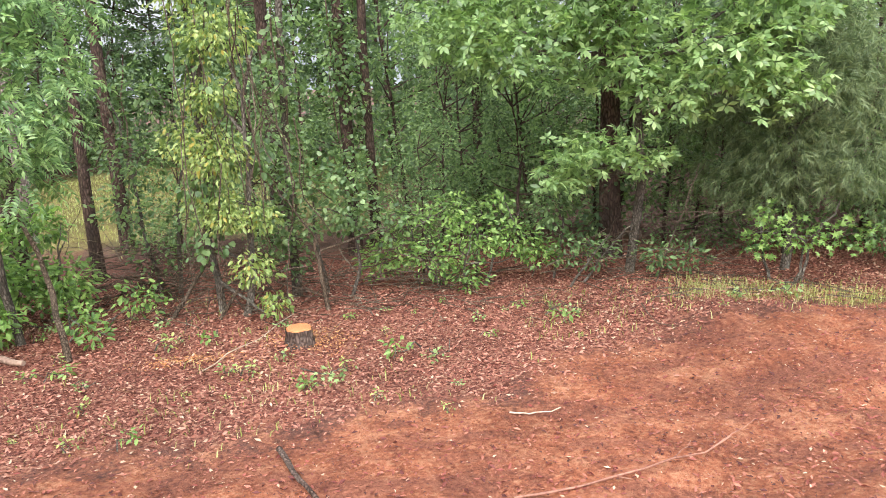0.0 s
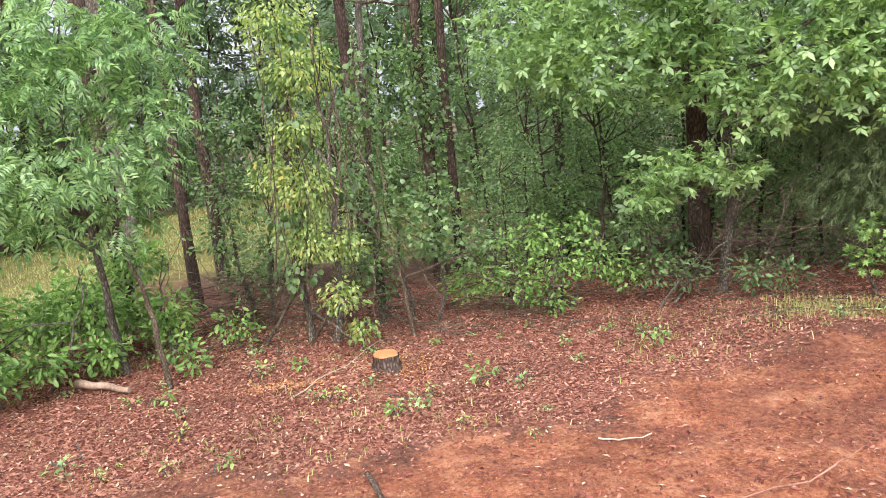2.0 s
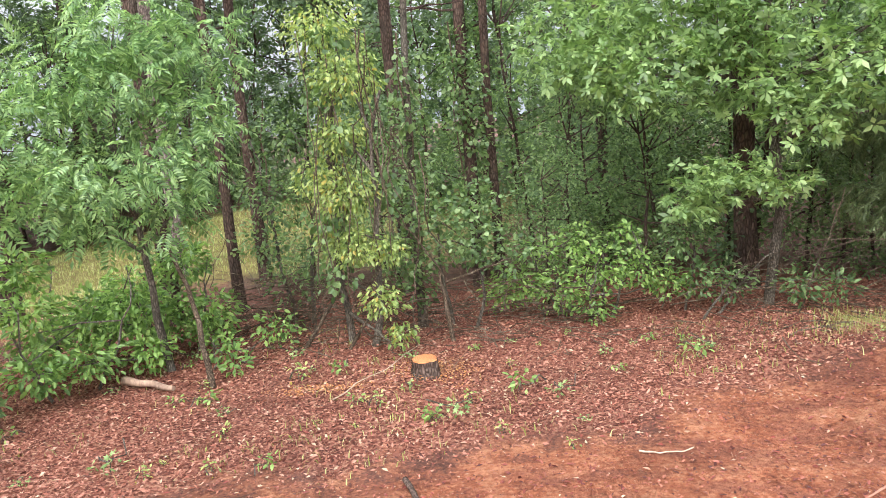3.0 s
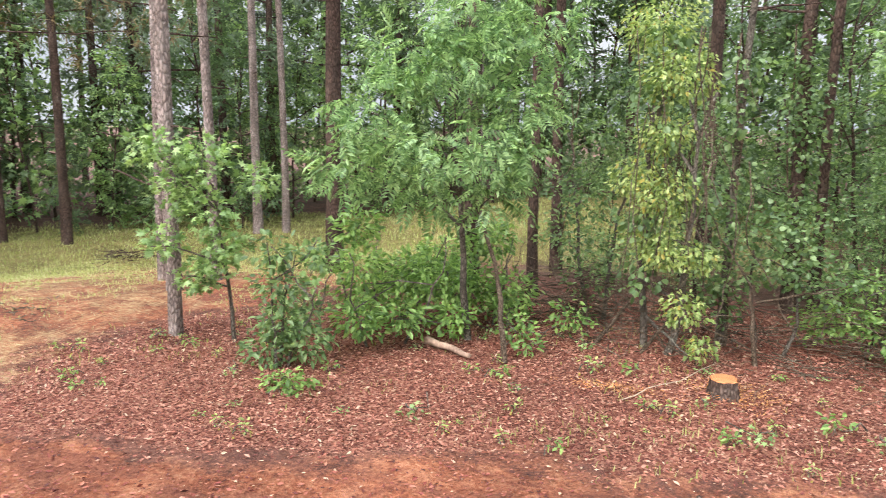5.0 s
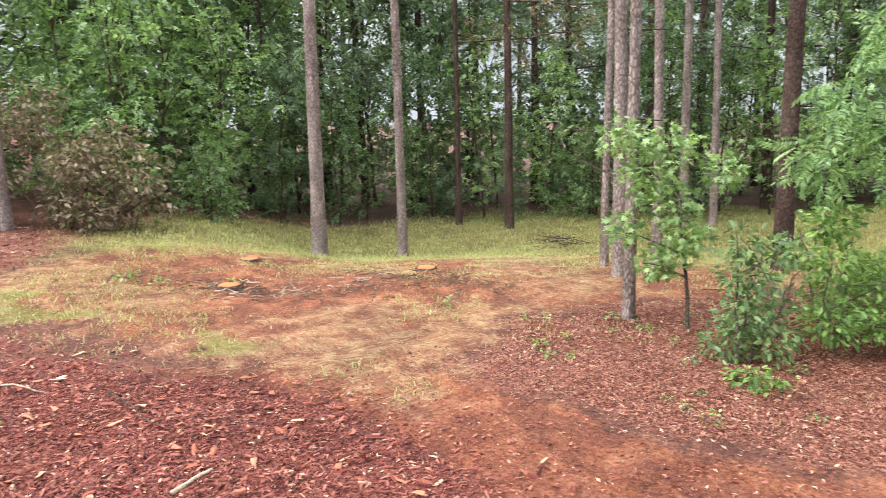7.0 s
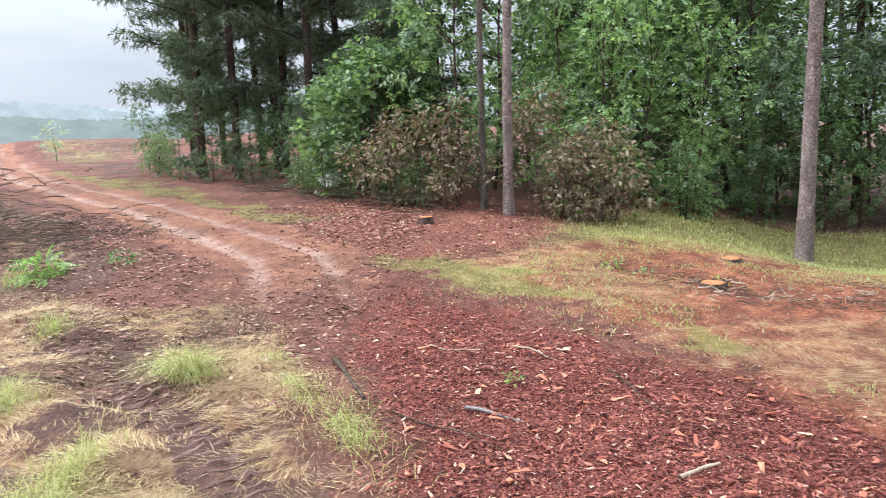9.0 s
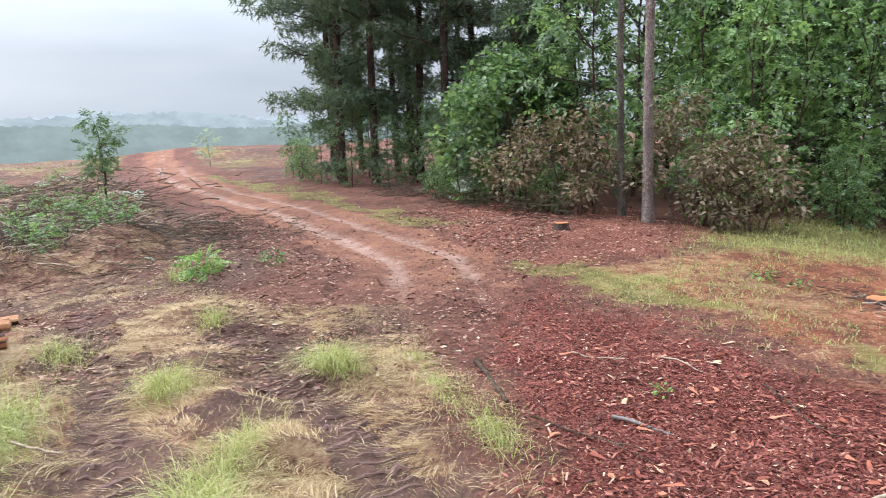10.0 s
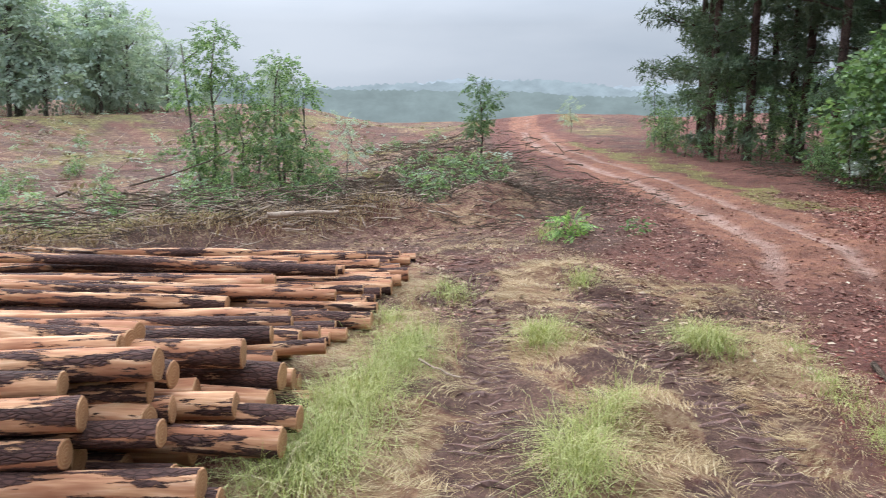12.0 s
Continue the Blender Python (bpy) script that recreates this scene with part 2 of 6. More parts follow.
# ---------------------------------------------------------------- mesh helpers
def mesh_of(name, chunks, mat, smooth=False, second=None):
    """One mesh from chunks of (vertices, faces of equal corner count[, material index])."""
    V, start, loops, n, mi = [], [], [], 0, []
    count = 0
    for ch in chunks:
        v, f = np.asarray(ch[0], float).reshape(-1, 3), np.asarray(ch[1], np.int64)
        V.append(v)
        loops.append((f + n).ravel())
        start.append(count + np.arange(len(f)) * f.shape[1])
        mi.append(np.full(len(f), ch[2] if len(ch) > 2 else 0, np.int32))
        count += f.size
        n += len(v)
    V, loops, start, mi = np.concatenate(V), np.concatenate(loops), np.concatenate(start), np.concatenate(mi)
    me = bpy.data.meshes.new(name)
    me.vertices.add(len(V))
    me.vertices.foreach_set("co", V.ravel().astype(np.float32))
    me.loops.add(len(loops))
    me.loops.foreach_set("vertex_index", loops.astype(np.int32))
    me.polygons.add(len(start))
    me.polygons.foreach_set("loop_start", start.astype(np.int32))
    me.polygons.foreach_set("material_index", mi)
    me.polygons.foreach_set("use_smooth", np.full(len(start), smooth))
    me.update(calc_edges=True)
    me.materials.append(mat)
    if second:
        me.materials.append(second)
    return me


def part(name, chunks, mat, parent, label="", smooth=False, second=None):
    ob = new(name, mesh_of(name, chunks, mat, smooth, second))
    ob.parent = parent
    if label:
        ob["label"] = label
    return ob


def thing(name, x, y, label, category, group="", z=None, turn=0.0):
    ob = new(name)
    ob.empty_display_size = 0.1
    ob.matrix_basis = pose(x, y, gz(x, y) if z is None else z, 0, 0, turn)
    return tagged(ob, label, category, group)


def lone(name, chunks, mat, x, y, label, category, group="", z=None, turn=0.0, smooth=False, second=None, kind=""):
    ob = new(name, mesh_of(name, chunks, mat, smooth, second))
    ob.matrix_basis = pose(x, y, gz(x, y) if z is None else z, 0, 0, turn)
    return tagged(ob, label, category, group, kind)


def unit(a):
    return a / np.maximum(np.linalg.norm(a, axis=-1, keepdims=True), 1e-9)


def tube(pts, radii, sides=8, rough=0.0, caps=True):
    pts, radii = np.asarray(pts, float), np.asarray(radii, float)
    tan = unit(np.gradient(pts, axis=0))
    ref = np.array([0, 0, 1.0]) if abs(unit(pts[-1] - pts[0])[2]) < 0.8 else np.array([1.0, 0, 0])
    a = unit(np.cross(tan, ref))
    b = np.cross(tan, a)
    th = np.arange(sides) * 2 * np.pi / sides
    rr = radii[:, None] * (1 + rough * (rng.random((len(pts), sides)) - 0.5))
    V = pts[:, None] + rr[..., None] * (np.cos(th)[None, :, None] * a[:, None] + np.sin(th)[None, :, None] * b[:, None])
    n = len(pts)
    k = np.arange(sides)
    F = np.concatenate([np.stack([i * sides + k, i * sides + (k + 1) % sides, (i + 1) * sides + (k + 1) % sides, (i + 1) * sides + k], 1) for i in range(n - 1)])
    V = V.reshape(-1, 3)
    out = [(V, F)]
    if caps:
        ring = V[-sides:]
        out.append((np.vstack([ring, ring.mean(0)]), np.stack([k, (k + 1) % sides, np.full(sides, sides)], 1)))
    return out


def wander(p0, p1, n, amount):
    p0, p1 = np.asarray(p0, float), np.asarray(p1, float)
    t = np.linspace(0, 1, n)[:, None]
    off = np.cumsum(rng.normal(0, 1, (n, 3)), 0) * amount / np.sqrt(n)
    return p0 + (p1 - p0) * t + (off - off[0]) * t ** 0.5


def leaf_shape(kind):
    if kind == "oval":
        return np.array([(0, 0, 0), (.3, .24, .06), (.7, .2, .03), (1, 0, -.1), (.7, -.2, .03), (.3, -.24, .06)]), np.array([(0, 5, 4, 3), (0, 3, 2, 1)])
    if kind == "round":
        return np.array([(0, 0, 0), (.15, .38, .07), (.65, .36, .05), (1, 0, -.06), (.65, -.36, .05), (.15, -.38, .07)]), np.array([(0, 5, 4, 3), (0, 3, 2, 1)])
    if kind == "lobed":
        an = np.radians([180, 155, 125, 95, 62, 32, 0, -32, -62, -95, -125, -155])
        ra = np.array([.45, .24, .42, .2, .52, .2, .58, .2, .52, .2, .42, .24])
        v = np.stack([.45 + ra * np.cos(an), ra * np.sin(an), -.25 * ra ** 2 + 0.02 * np.cos(an * 3)], 1)
        k = np.arange(12)
        return np.vstack([v, (.45, 0, .04)]), np.stack([(k + 1) % 12, k, np.full(12, 12)], 1)
    if kind == "compound":
        V, F = [], []
        for i in range(7):
            for s in ((1, -1) if i < 6 else (0,)):
                x0, z0 = .2 + .12 * i, -.25 * (.2 + .12 * i) ** 2
                L, W = .32 - .02 * abs(i - 3), .055
                d = np.array((.45, .9 * s, -.25)) if s else np.array((1, 0, -.4))
                d = d / np.linalg.norm(d)
                sd = np.array((-d[1], d[0], 0)) * W
                b = len(V)
                p = np.array((x0, 0, z0))
                V += [p, p + d * L * .45 + sd + (0, 0, .02), p + d * L + (0, 0, -.05), p + d * L * .45 - sd + (0, 0, .02)]
                F.append((b, b + 3, b + 2, b + 1))
        return np.array(V), np.array(F)
    if kind == "spray":
        V, F = [], []
        for i in range(7):
            s = (1 if i % 2 else -1) if i < 6 else 0
            p = np.array((.12 + .12 * i, 0, -.06 * i * i / 36))
            d = np.array((.55, .8 * s, -.15 + .1 * math.sin(i * 2.1)))
            d = d / np.linalg.norm(d)
            L = .34
            sd = np.array((-d[1], d[0], .25 * math.cos(i * 1.7))) * .1
            b = len(V)
            V += [p, p + d * L * .45 + sd, p + d * L + (0, 0, -.04), p + d * L * .45 - sd]
            F.append((b, b + 3, b + 2, b + 1))
        return np.array(V), np.array(F)
    if kind == "needles":
        V, F = [], []
        r2 = np.random.default_rng(3)
        for i in range(13):
            d = unit(np.array((r2.uniform(.1, 1), r2.normal(0, .55), r2.normal(0, .55))))
            s = unit(np.cross(d, r2.normal(0, 1, 3))) * .026
            p = np.array((r2.uniform(-.3, .3), 0, 0))
            V += [p - s, p + s, p + d * r2.uniform(.7, 1)]
            F.append((3 * i, 3 * i + 1, 3 * i + 2))
        return np.array(V), np.array(F)
    if kind == "brush":
        V, F = [], []
        r2 = np.random.default_rng(5)
        for i in range(8):
            d = unit(np.array((r2.uniform(0.0, 1), r2.normal(0, .7), r2.normal(0, .7))))
            s = unit(np.cross(d, r2.normal(0, 1, 3))) * .055
            p = np.array((r2.uniform(-.4, .4), r2.normal(0, .12), 0))
            V += [p - s, p + s, p + d * r2.uniform(.5, .9)]
            F.append((3 * i, 3 * i + 1, 3 * i + 2))
        return np.array(V), np.array(F)
    if kind == "whorl":
        V, F = [], []
        for i in range(6):
            a = i * 1.05 + 0.3 * math.sin(i * 5.0)
            d = np.array((math.cos(a), math.sin(a), -.25 - .12 * (i % 2)))
            L = .5 + .12 * math.sin(i * 2.3)
            sd = np.array((-d[1], d[0], .12)) * .11
            V += [d * .04, d * L * .5 + sd, d * L, d * L * .5 - sd]
            F.append((4 * i, 4 * i + 3, 4 * i + 2, 4 * i + 1))
        return np.array(V) + (.3, 0, 0), np.array(F)
    if kind == "cedar":
        V, F = [], []
        r2 = np.random.default_rng(4)
        for i in range(14):
            d = unit(np.array((r2.uniform(.2, 1), r2.normal(0, .45), r2.normal(-.25, .3))))
            s = unit(np.cross(d, r2.normal(0, 1, 3))) * .03
            p = np.array((r2.uniform(0, .7), 0, -.05))
            V += [p - s, p + s, p + d * .5]
            F.append((3 * i, 3 * i + 1, 3 * i + 2))
        return np.array(V), np.array(F)


SHAPES = {k: leaf_shape(k) for k in ("oval", "round", "lobed", "compound", "spray", "needles", "brush", "cedar", "whorl")}


def scatter(kind, pos, way, up, size):
    V, F = SHAPES[kind]
    x = unit(way)
    z = unit(up - (up * x).sum(1, keepdims=True) * x)
    y = np.cross(z, x)
    size = np.asarray(size).reshape(-1, 1, 1)
    P = pos[:, None] + size * (V[None, :, :1] * x[:, None] + V[None, :, 1:2] * y[:, None] + V[None, :, 2:] * z[:, None])
    n = len(V)
    return P.reshape(-1, 3), (F[None] + (np.arange(len(pos)) * n)[:, None, None]).reshape(-1, F.shape[1])


def crown(kind, balls, n, size, droop=0.3, flat=0.75, lean=0.6):
    """Leaves in uneven balls (x, y, z, radius): n to a ball of radius one, by its square."""
    out = []
    for bx, by, bz, br in balls:
        k = max(4, int(n * br ** 2))
        d = unit(rng.normal(0, 1, (k, 3)))
        p = d * (br * rng.random((k, 1)) ** 0.42) * (1, 1, flat)
        lump = 0.75 + 0.5 * vnoise(d[:, 0] + d[:, 2] * 2, d[:, 1], 2.2, int(abs(bx * 31 + bz * 17)) % 50)
        p = p * lump[:, None]
        way = d * (1, 1, .5) + rng.normal(0, .5, (k, 3)) - (0, 0, droop)
        up = np.array((0, 0, 1.0)) + rng.normal(0, lean, (k, 3))
        out.append(scatter(kind, p + (bx, by, bz), way, up, size * rng.uniform(.65, 1.25, k)))
    return out


# ---------------------------------------------------------------- materials
class Nodes:
    def __init__(self, name):
        self.mat = bpy.data.materials.new(name)
        self.mat.use_nodes = True
        self.t = self.mat.node_tree
        self.t.nodes.clear()
        self.out = self.t.nodes.new("ShaderNodeOutputMaterial")

    def add(self, kind, **values):
        nd = self.t.nodes.new(kind)
        for k, v in values.items():
            if isinstance(v, bpy.types.NodeSocket):
                self.t.links.new(v, nd.inputs[k.replace("_", " ")])
            else:
                nd.inputs[k.replace("_", " ")].default_value = v
        return nd

    def coords(self, scale=(1, 1, 1)):
        tc = self.t.nodes.new("ShaderNodeTexCoord")
        mp = self.t.nodes.new("ShaderNodeMapping")
        mp.inputs["Scale"].default_value = scale
        self.t.links.new(tc.outputs["Object"], mp.inputs[0])
        return mp.outputs[0]

    def noise(self, scale, vec, detail=4.0, rough=0.6):
        return self.add("ShaderNodeTexNoise", Scale=scale, Vector=vec, Detail=detail, Roughness=rough).outputs["Fac"]

    def ramp(self, fac, *stops):
        nd = self.t.nodes.new("ShaderNodeValToRGB")
        el = nd.color_ramp.elements
        while len(el) < len(stops):
            el.new(0.5)
        for e, (p, c) in zip(el, stops):
            e.position = p
            e.color = (*c, 1) if isinstance(c, tuple) else (c, c, c, 1)
        self.t.links.new(fac, nd.inputs[0])
        return nd.outputs[0]

    def mix(self, fac, a, b, kind='MIX'):
        nd = self.t.nodes.new("ShaderNodeMixRGB")
        nd.blend_type = kind
        for s, v in zip(nd.inputs, (fac, a, b)):
            if isinstance(v, bpy.types.NodeSocket):
                self.t.links.new(v, s)
            else:
                s.default_value = v if not isinstance(v, tuple) else (*v, 1)
        return nd.outputs[0]

    def math(self, op, a, b):
        nd = self.t.nodes.new("ShaderNodeMath")
        nd.operation = op
        for s, v in zip(nd.inputs, (a, b)):
            if isinstance(v, bpy.types.NodeSocket):
                self.t.links.new(v, s)
            else:
                s.default_value = v
        return nd.outputs[0]

    def attr(self, name):
        nd = self.t.nodes.new("ShaderNodeAttribute")
        nd.attribute_name = name
        return nd.outputs["Fac"]

    def island(self):
        return self.t.nodes.new("ShaderNodeNewGeometry").outputs["Random Per Island"]

    def finish(self, color, rough=0.8, bump=None, strength=0.4, distance=0.02, thin=0.0, thin_color=None, spec=0.3):
        p = self.add("ShaderNodeBsdfPrincipled", Roughness=rough)
        p.inputs["Specular IOR Level"].default_value = spec
        if isinstance(color, tuple):
            p.inputs["Base Color"].default_value = (*color, 1)
        else:
            self.t.links.new(color, p.inputs["Base Color"])
        if bump is not None:
            b = self.add("ShaderNodeBump", Height=bump, Strength=strength, Distance=distance)
            self.t.links.new(b.outputs[0], p.inputs["Normal"])
        last = p.outputs[0]
        if thin:
            tr = self.add("ShaderNodeBsdfTranslucent")
            if thin_color is not None:
                self.t.links.new(thin_color, tr.inputs["Color"])
            mx = self.t.nodes.new("ShaderNodeMixShader")
            mx.inputs[0].default_value = thin
            self.t.links.new(last, mx.inputs[1])
            self.t.links.new(tr.outputs[0], mx.inputs[2])
            last = mx.outputs[0]
        self.t.links.new(last, self.out.inputs[0])
        return self.mat


def leaf_mat(name, dark, mid, light, rough=0.4, thin=0.48, odd=None, spec=0.5):
    def grey(c):
        """Living leaves are less pure green than their pigment."""
        return (c[0] * 0.7 + c[1] * 0.3, c[1], c[2] * 0.75 + c[1] * 0.17) if c[1] > c[0] * 1.1 else c
    dark, mid, light = grey(dark), grey(mid), grey(light)
    m = Nodes(name)
    isl = m.island()
    stops = [(0.0, dark), (0.55, mid), (1.0, light)]
    if odd:
        stops = [(0.0, dark), (0.5, mid), (0.93, light), (0.965, odd)]
    c = m.ramp(isl, *stops)
    big = m.noise(1.1, m.coords(), 3.0)
    c = m.mix(m.ramp(big, (0.35, 0.0), (0.65, 0.6)), c, m.mix(1.0, c, (0.72, 0.82, 0.8), 'MULTIPLY'))
    fine = m.noise(60.0, m.coords(), 2.0)
    c = m.mix(0.35, c, m.ramp(fine, (0.3, 0.6), (0.7, 1.0)), 'MULTIPLY')
    return m.finish(c, rough, fine, 0.2, 0.003, thin, m.mix(1.0, c, (1.15, 1.2, 0.75), 'MULTIPLY'), spec)


LEAF_OAK = leaf_mat("leaf_fresh", (0.1, 0.21, 0.06), (0.22, 0.41, 0.12), (0.42, 0.62, 0.24))
LEAF_BUSH = leaf_mat("leaf_bush", (0.08, 0.19, 0.035), (0.18, 0.38, 0.06), (0.36, 0.58, 0.13))
LEAF_WALNUT = leaf_mat("leaf_feathery", (0.08, 0.2, 0.07), (0.2, 0.4, 0.14), (0.42, 0.64, 0.28), 0.38)
LEAF_MID = leaf_mat("leaf_middle", (0.055, 0.13, 0.04), (0.135, 0.265, 0.085), (0.28, 0.44, 0.17))
LEAF_DARK = leaf_mat("leaf_dark", (0.055, 0.12, 0.055), (0.095, 0.19, 0.08), (0.15, 0.26, 0.11))
LEAF_VINE = leaf_mat("leaf_vine", (0.13, 0.23, 0.045), (0.3, 0.43, 0.09), (0.55, 0.63, 0.2), odd=(0.5, 0.4, 0.1))
LEAF_DEAD = leaf_mat("leaf_withered", (0.13, 0.09, 0.06), (0.25, 0.185, 0.125), (0.4, 0.31, 0.22), 0.7, 0.25, odd=(0.12, 0.2, 0.05), spec=0.15)
LEAF_PALE = leaf_mat("leaf_blossom", (0.3, 0.38, 0.28), (0.5, 0.55, 0.48), (0.75, 0.76, 0.72), 0.6, 0.2)
NEEDLE = leaf_mat("needle", (0.065, 0.115, 0.065), (0.11, 0.175, 0.095), (0.165, 0.235, 0.125), 0.55, 0.25)
NEEDLE_CEDAR = leaf_mat("needle_cedar", (0.1, 0.16, 0.07), (0.17, 0.25, 0.1), (0.26, 0.34, 0.15), 0.6, 0.35)
NEEDLE_DRY = leaf_mat("needle_dry", (0.12, 0.08, 0.03), (0.22, 0.15, 0.06), (0.3, 0.22, 0.1), 0.7, 0.1)
# far leaves: haze is mixed into their colour as a pale grey-green
LEAF_HAZED = leaf_mat("leaf_hazed", (0.3, 0.38, 0.345), (0.38, 0.455, 0.42), (0.45, 0.52, 0.49), 0.8, spec=0.1)
GRASS_MAT = leaf_mat("grass_blade", (0.24, 0.255, 0.065), (0.37, 0.38, 0.13), (0.56, 0.52, 0.27), 0.6, 0.3, odd=(0.5, 0.4, 0.2), spec=0.15)
STRAW_MAT = leaf_mat("straw", (0.25, 0.15, 0.075), (0.45, 0.3, 0.155), (0.66, 0.5, 0.3), 0.6, 0.1, spec=0.15)
LITTER_MAT = leaf_mat("leaf_litter", (0.09, 0.03, 0.024), (0.34, 0.125, 0.088), (0.56, 0.28, 0.21), 0.5, 0.1, odd=(0.55, 0.4, 0.29), spec=0.15)
CHIP_MAT = leaf_mat("bark_chip", (0.06, 0.014, 0.012), (0.24, 0.056, 0.042), (0.43, 0.16, 0.105), 0.5, 0.0, odd=(0.56, 0.36, 0.25), spec=0.25)
SCRAP_MAT = leaf_mat("soil_scrap", (0.1, 0.045, 0.036), (0.29, 0.135, 0.1), (0.5, 0.31, 0.23), 0.7, 0.0, odd=(0.55, 0.42, 0.3), spec=0.15)
MEADOW_MAT = leaf_mat("meadow_blade", (0.29, 0.31, 0.09), (0.45, 0.46, 0.18), (0.63, 0.59, 0.32), 0.6, 0.3, spec=0.15)
TUFT_MAT = leaf_mat("tuft_blade", (0.27, 0.28, 0.08), (0.41, 0.42, 0.14), (0.6, 0.56, 0.28), 0.6, 0.25, odd=(0.56, 0.44, 0.27), spec=0.15)


def bark_mat(name, dark, light, red, scale=1.0):
    m = Nodes(name)
    v = m.coords((1, 1, 0.35))
    vo = m.add("ShaderNodeTexVoronoi", Scale=46.0 * scale, Vector=v)
    vo.feature = 'DISTANCE_TO_EDGE'
    crack = m.ramp(vo.outputs["Distance"], (0.0, 0.0), (0.25, 1.0))
    n1 = m.noise(9.0, v, 6.0)
    c = m.ramp(n1, (0.3, dark), (0.55, red), (0.72, light))
    c = m.mix(0.65, c, crack, 'MULTIPLY')
    patch = m.noise(2.2, m.coords(), 3.0)
    c = m.mix(m.ramp(patch, (0.45, 0.0), (0.7, 0.5)), c, m.mix(0.5, c, light))
    h = m.mix(0.5, crack, n1)
    return m.finish(c, 0.92, h, 0.9, 0.02, spec=0.12)


BARK_PINE = bark_mat("bark_pine", (0.18, 0.145, 0.13), (0.54, 0.46, 0.43), (0.36, 0.275, 0.25))
BARK_DARK = bark_mat("bark_dark", (0.05, 0.037, 0.03), (0.2, 0.15, 0.125), (0.12, 0.075, 0.06))
BARK_GREY = bark_mat("bark_grey", (0.1, 0.085, 0.07), (0.36, 0.33, 0.28), (0.2, 0.165, 0.135), 1.6)
TWIG = bark_mat("twig_bark", (0.1, 0.075, 0.055), (0.36, 0.3, 0.23), (0.2, 0.14, 0.1), 2.0)


def log_mat():
    m = Nodes("log_bark")
    v = m.coords((0.36, 2.2, 2.2))
    ob = m.t.nodes.new("ShaderNodeObjectInfo").outputs["Random"]
    shift = m.t.nodes.new("ShaderNodeVectorMath")
    m.t.links.new(v, shift.inputs[0])
    m.t.links.new(m.math('MULTIPLY', ob, 40.0), shift.inputs[1])
    peel = m.noise(4.6, shift.outputs[0], 7.0, 0.66)
    chip = m.noise(26.0, m.coords((0.25, 1, 1)), 5.0, 0.7)
    level = m.math('ADD', m.math('ADD', peel, m.math('MULTIPLY', ob, 0.11)), m.math('MULTIPLY', m.math('SUBTRACT', chip, 0.5), 0.22))
    bare = m.ramp(level, (0.535, 0.0), (0.56, 1.0))
    grain = m.noise(40.0, m.coords((0.08, 1, 1)), 3.0)
    wood = m.ramp(grain, (0.3, (0.32, 0.15, 0.08)), (0.5, (0.55, 0.3, 0.16)), (0.75, (0.78, 0.54, 0.36)))
    red = m.noise(5.0, shift.outputs[0], 3.0)
    wood = m.mix(m.ramp(red, (0.42, 0.0), (0.6, 0.85)), wood, m.mix(grain, (0.2, 0.07, 0.04), (0.42, 0.18, 0.09)))
    vo = m.add("ShaderNodeTexVoronoi", Scale=60.0, Vector=m.coords((0.3, 1, 1)))
    vo.feature = 'DISTANCE_TO_EDGE'
    crack = m.ramp(vo.outputs["Distance"], (0.0, 0.0), (0.2, 1.0))
    flake = m.noise(30.0, m.coords((0.3, 1, 1)), 5.0, 0.7)
    bk = m.mix(0.55, m.ramp(m.mix(0.6, red, flake), (0.3, (0.032, 0.018, 0.015)), (0.7, (0.15, 0.075, 0.06))), crack, 'MULTIPLY')
    c = m.mix(bare, bk, wood)
    h = m.mix(bare, m.mix(0.5, m.mix(0.5, crack, flake), (1.0, 1.0, 1.0)), (0.15, 0.15, 0.15))
    return m.finish(c, 0.8, h, 1.0, 0.015, spec=0.18)


def cut_mat(name, tint=(1, 1, 1)):
    m = Nodes(name)
    vec = m.coords()
    ln = m.t.nodes.new("ShaderNodeVectorMath")
    ln.operation = 'LENGTH'
    flat = m.coords((0, 1, 1)) if name == "cut_wood" else m.coords((1, 1, 0))
    m.t.links.new(flat, ln.inputs[0])
    wob = m.math('ADD', m.math('MULTIPLY', ln.outputs["Value"], 420.0), m.math('MULTIPLY', m.noise(14.0, vec, 3.0), 9.0))
    ring = m.math('SINE', wob, 0.0)
    c = m.ramp(ring, (0.0, (0.5, 0.28, 0.15)), (1.0, (0.68, 0.45, 0.26)))
    c = m.mix(m.ramp(m.noise(9.0, vec, 4.0), (0.45, 0.0), (0.7, 0.65)), c, (0.36, 0.19, 0.1))
    return m.finish(m.mix(1.0, c, tint, 'MULTIPLY'), 0.7, m.noise(80.0, vec, 3.0), 0.4, 0.004)


LOG_BARK, CUT, CUT_TOP = log_mat(), cut_mat("cut_wood", (0.78, 0.7, 0.62)), cut_mat("cut_stump", (0.82, 0.52, 0.38))


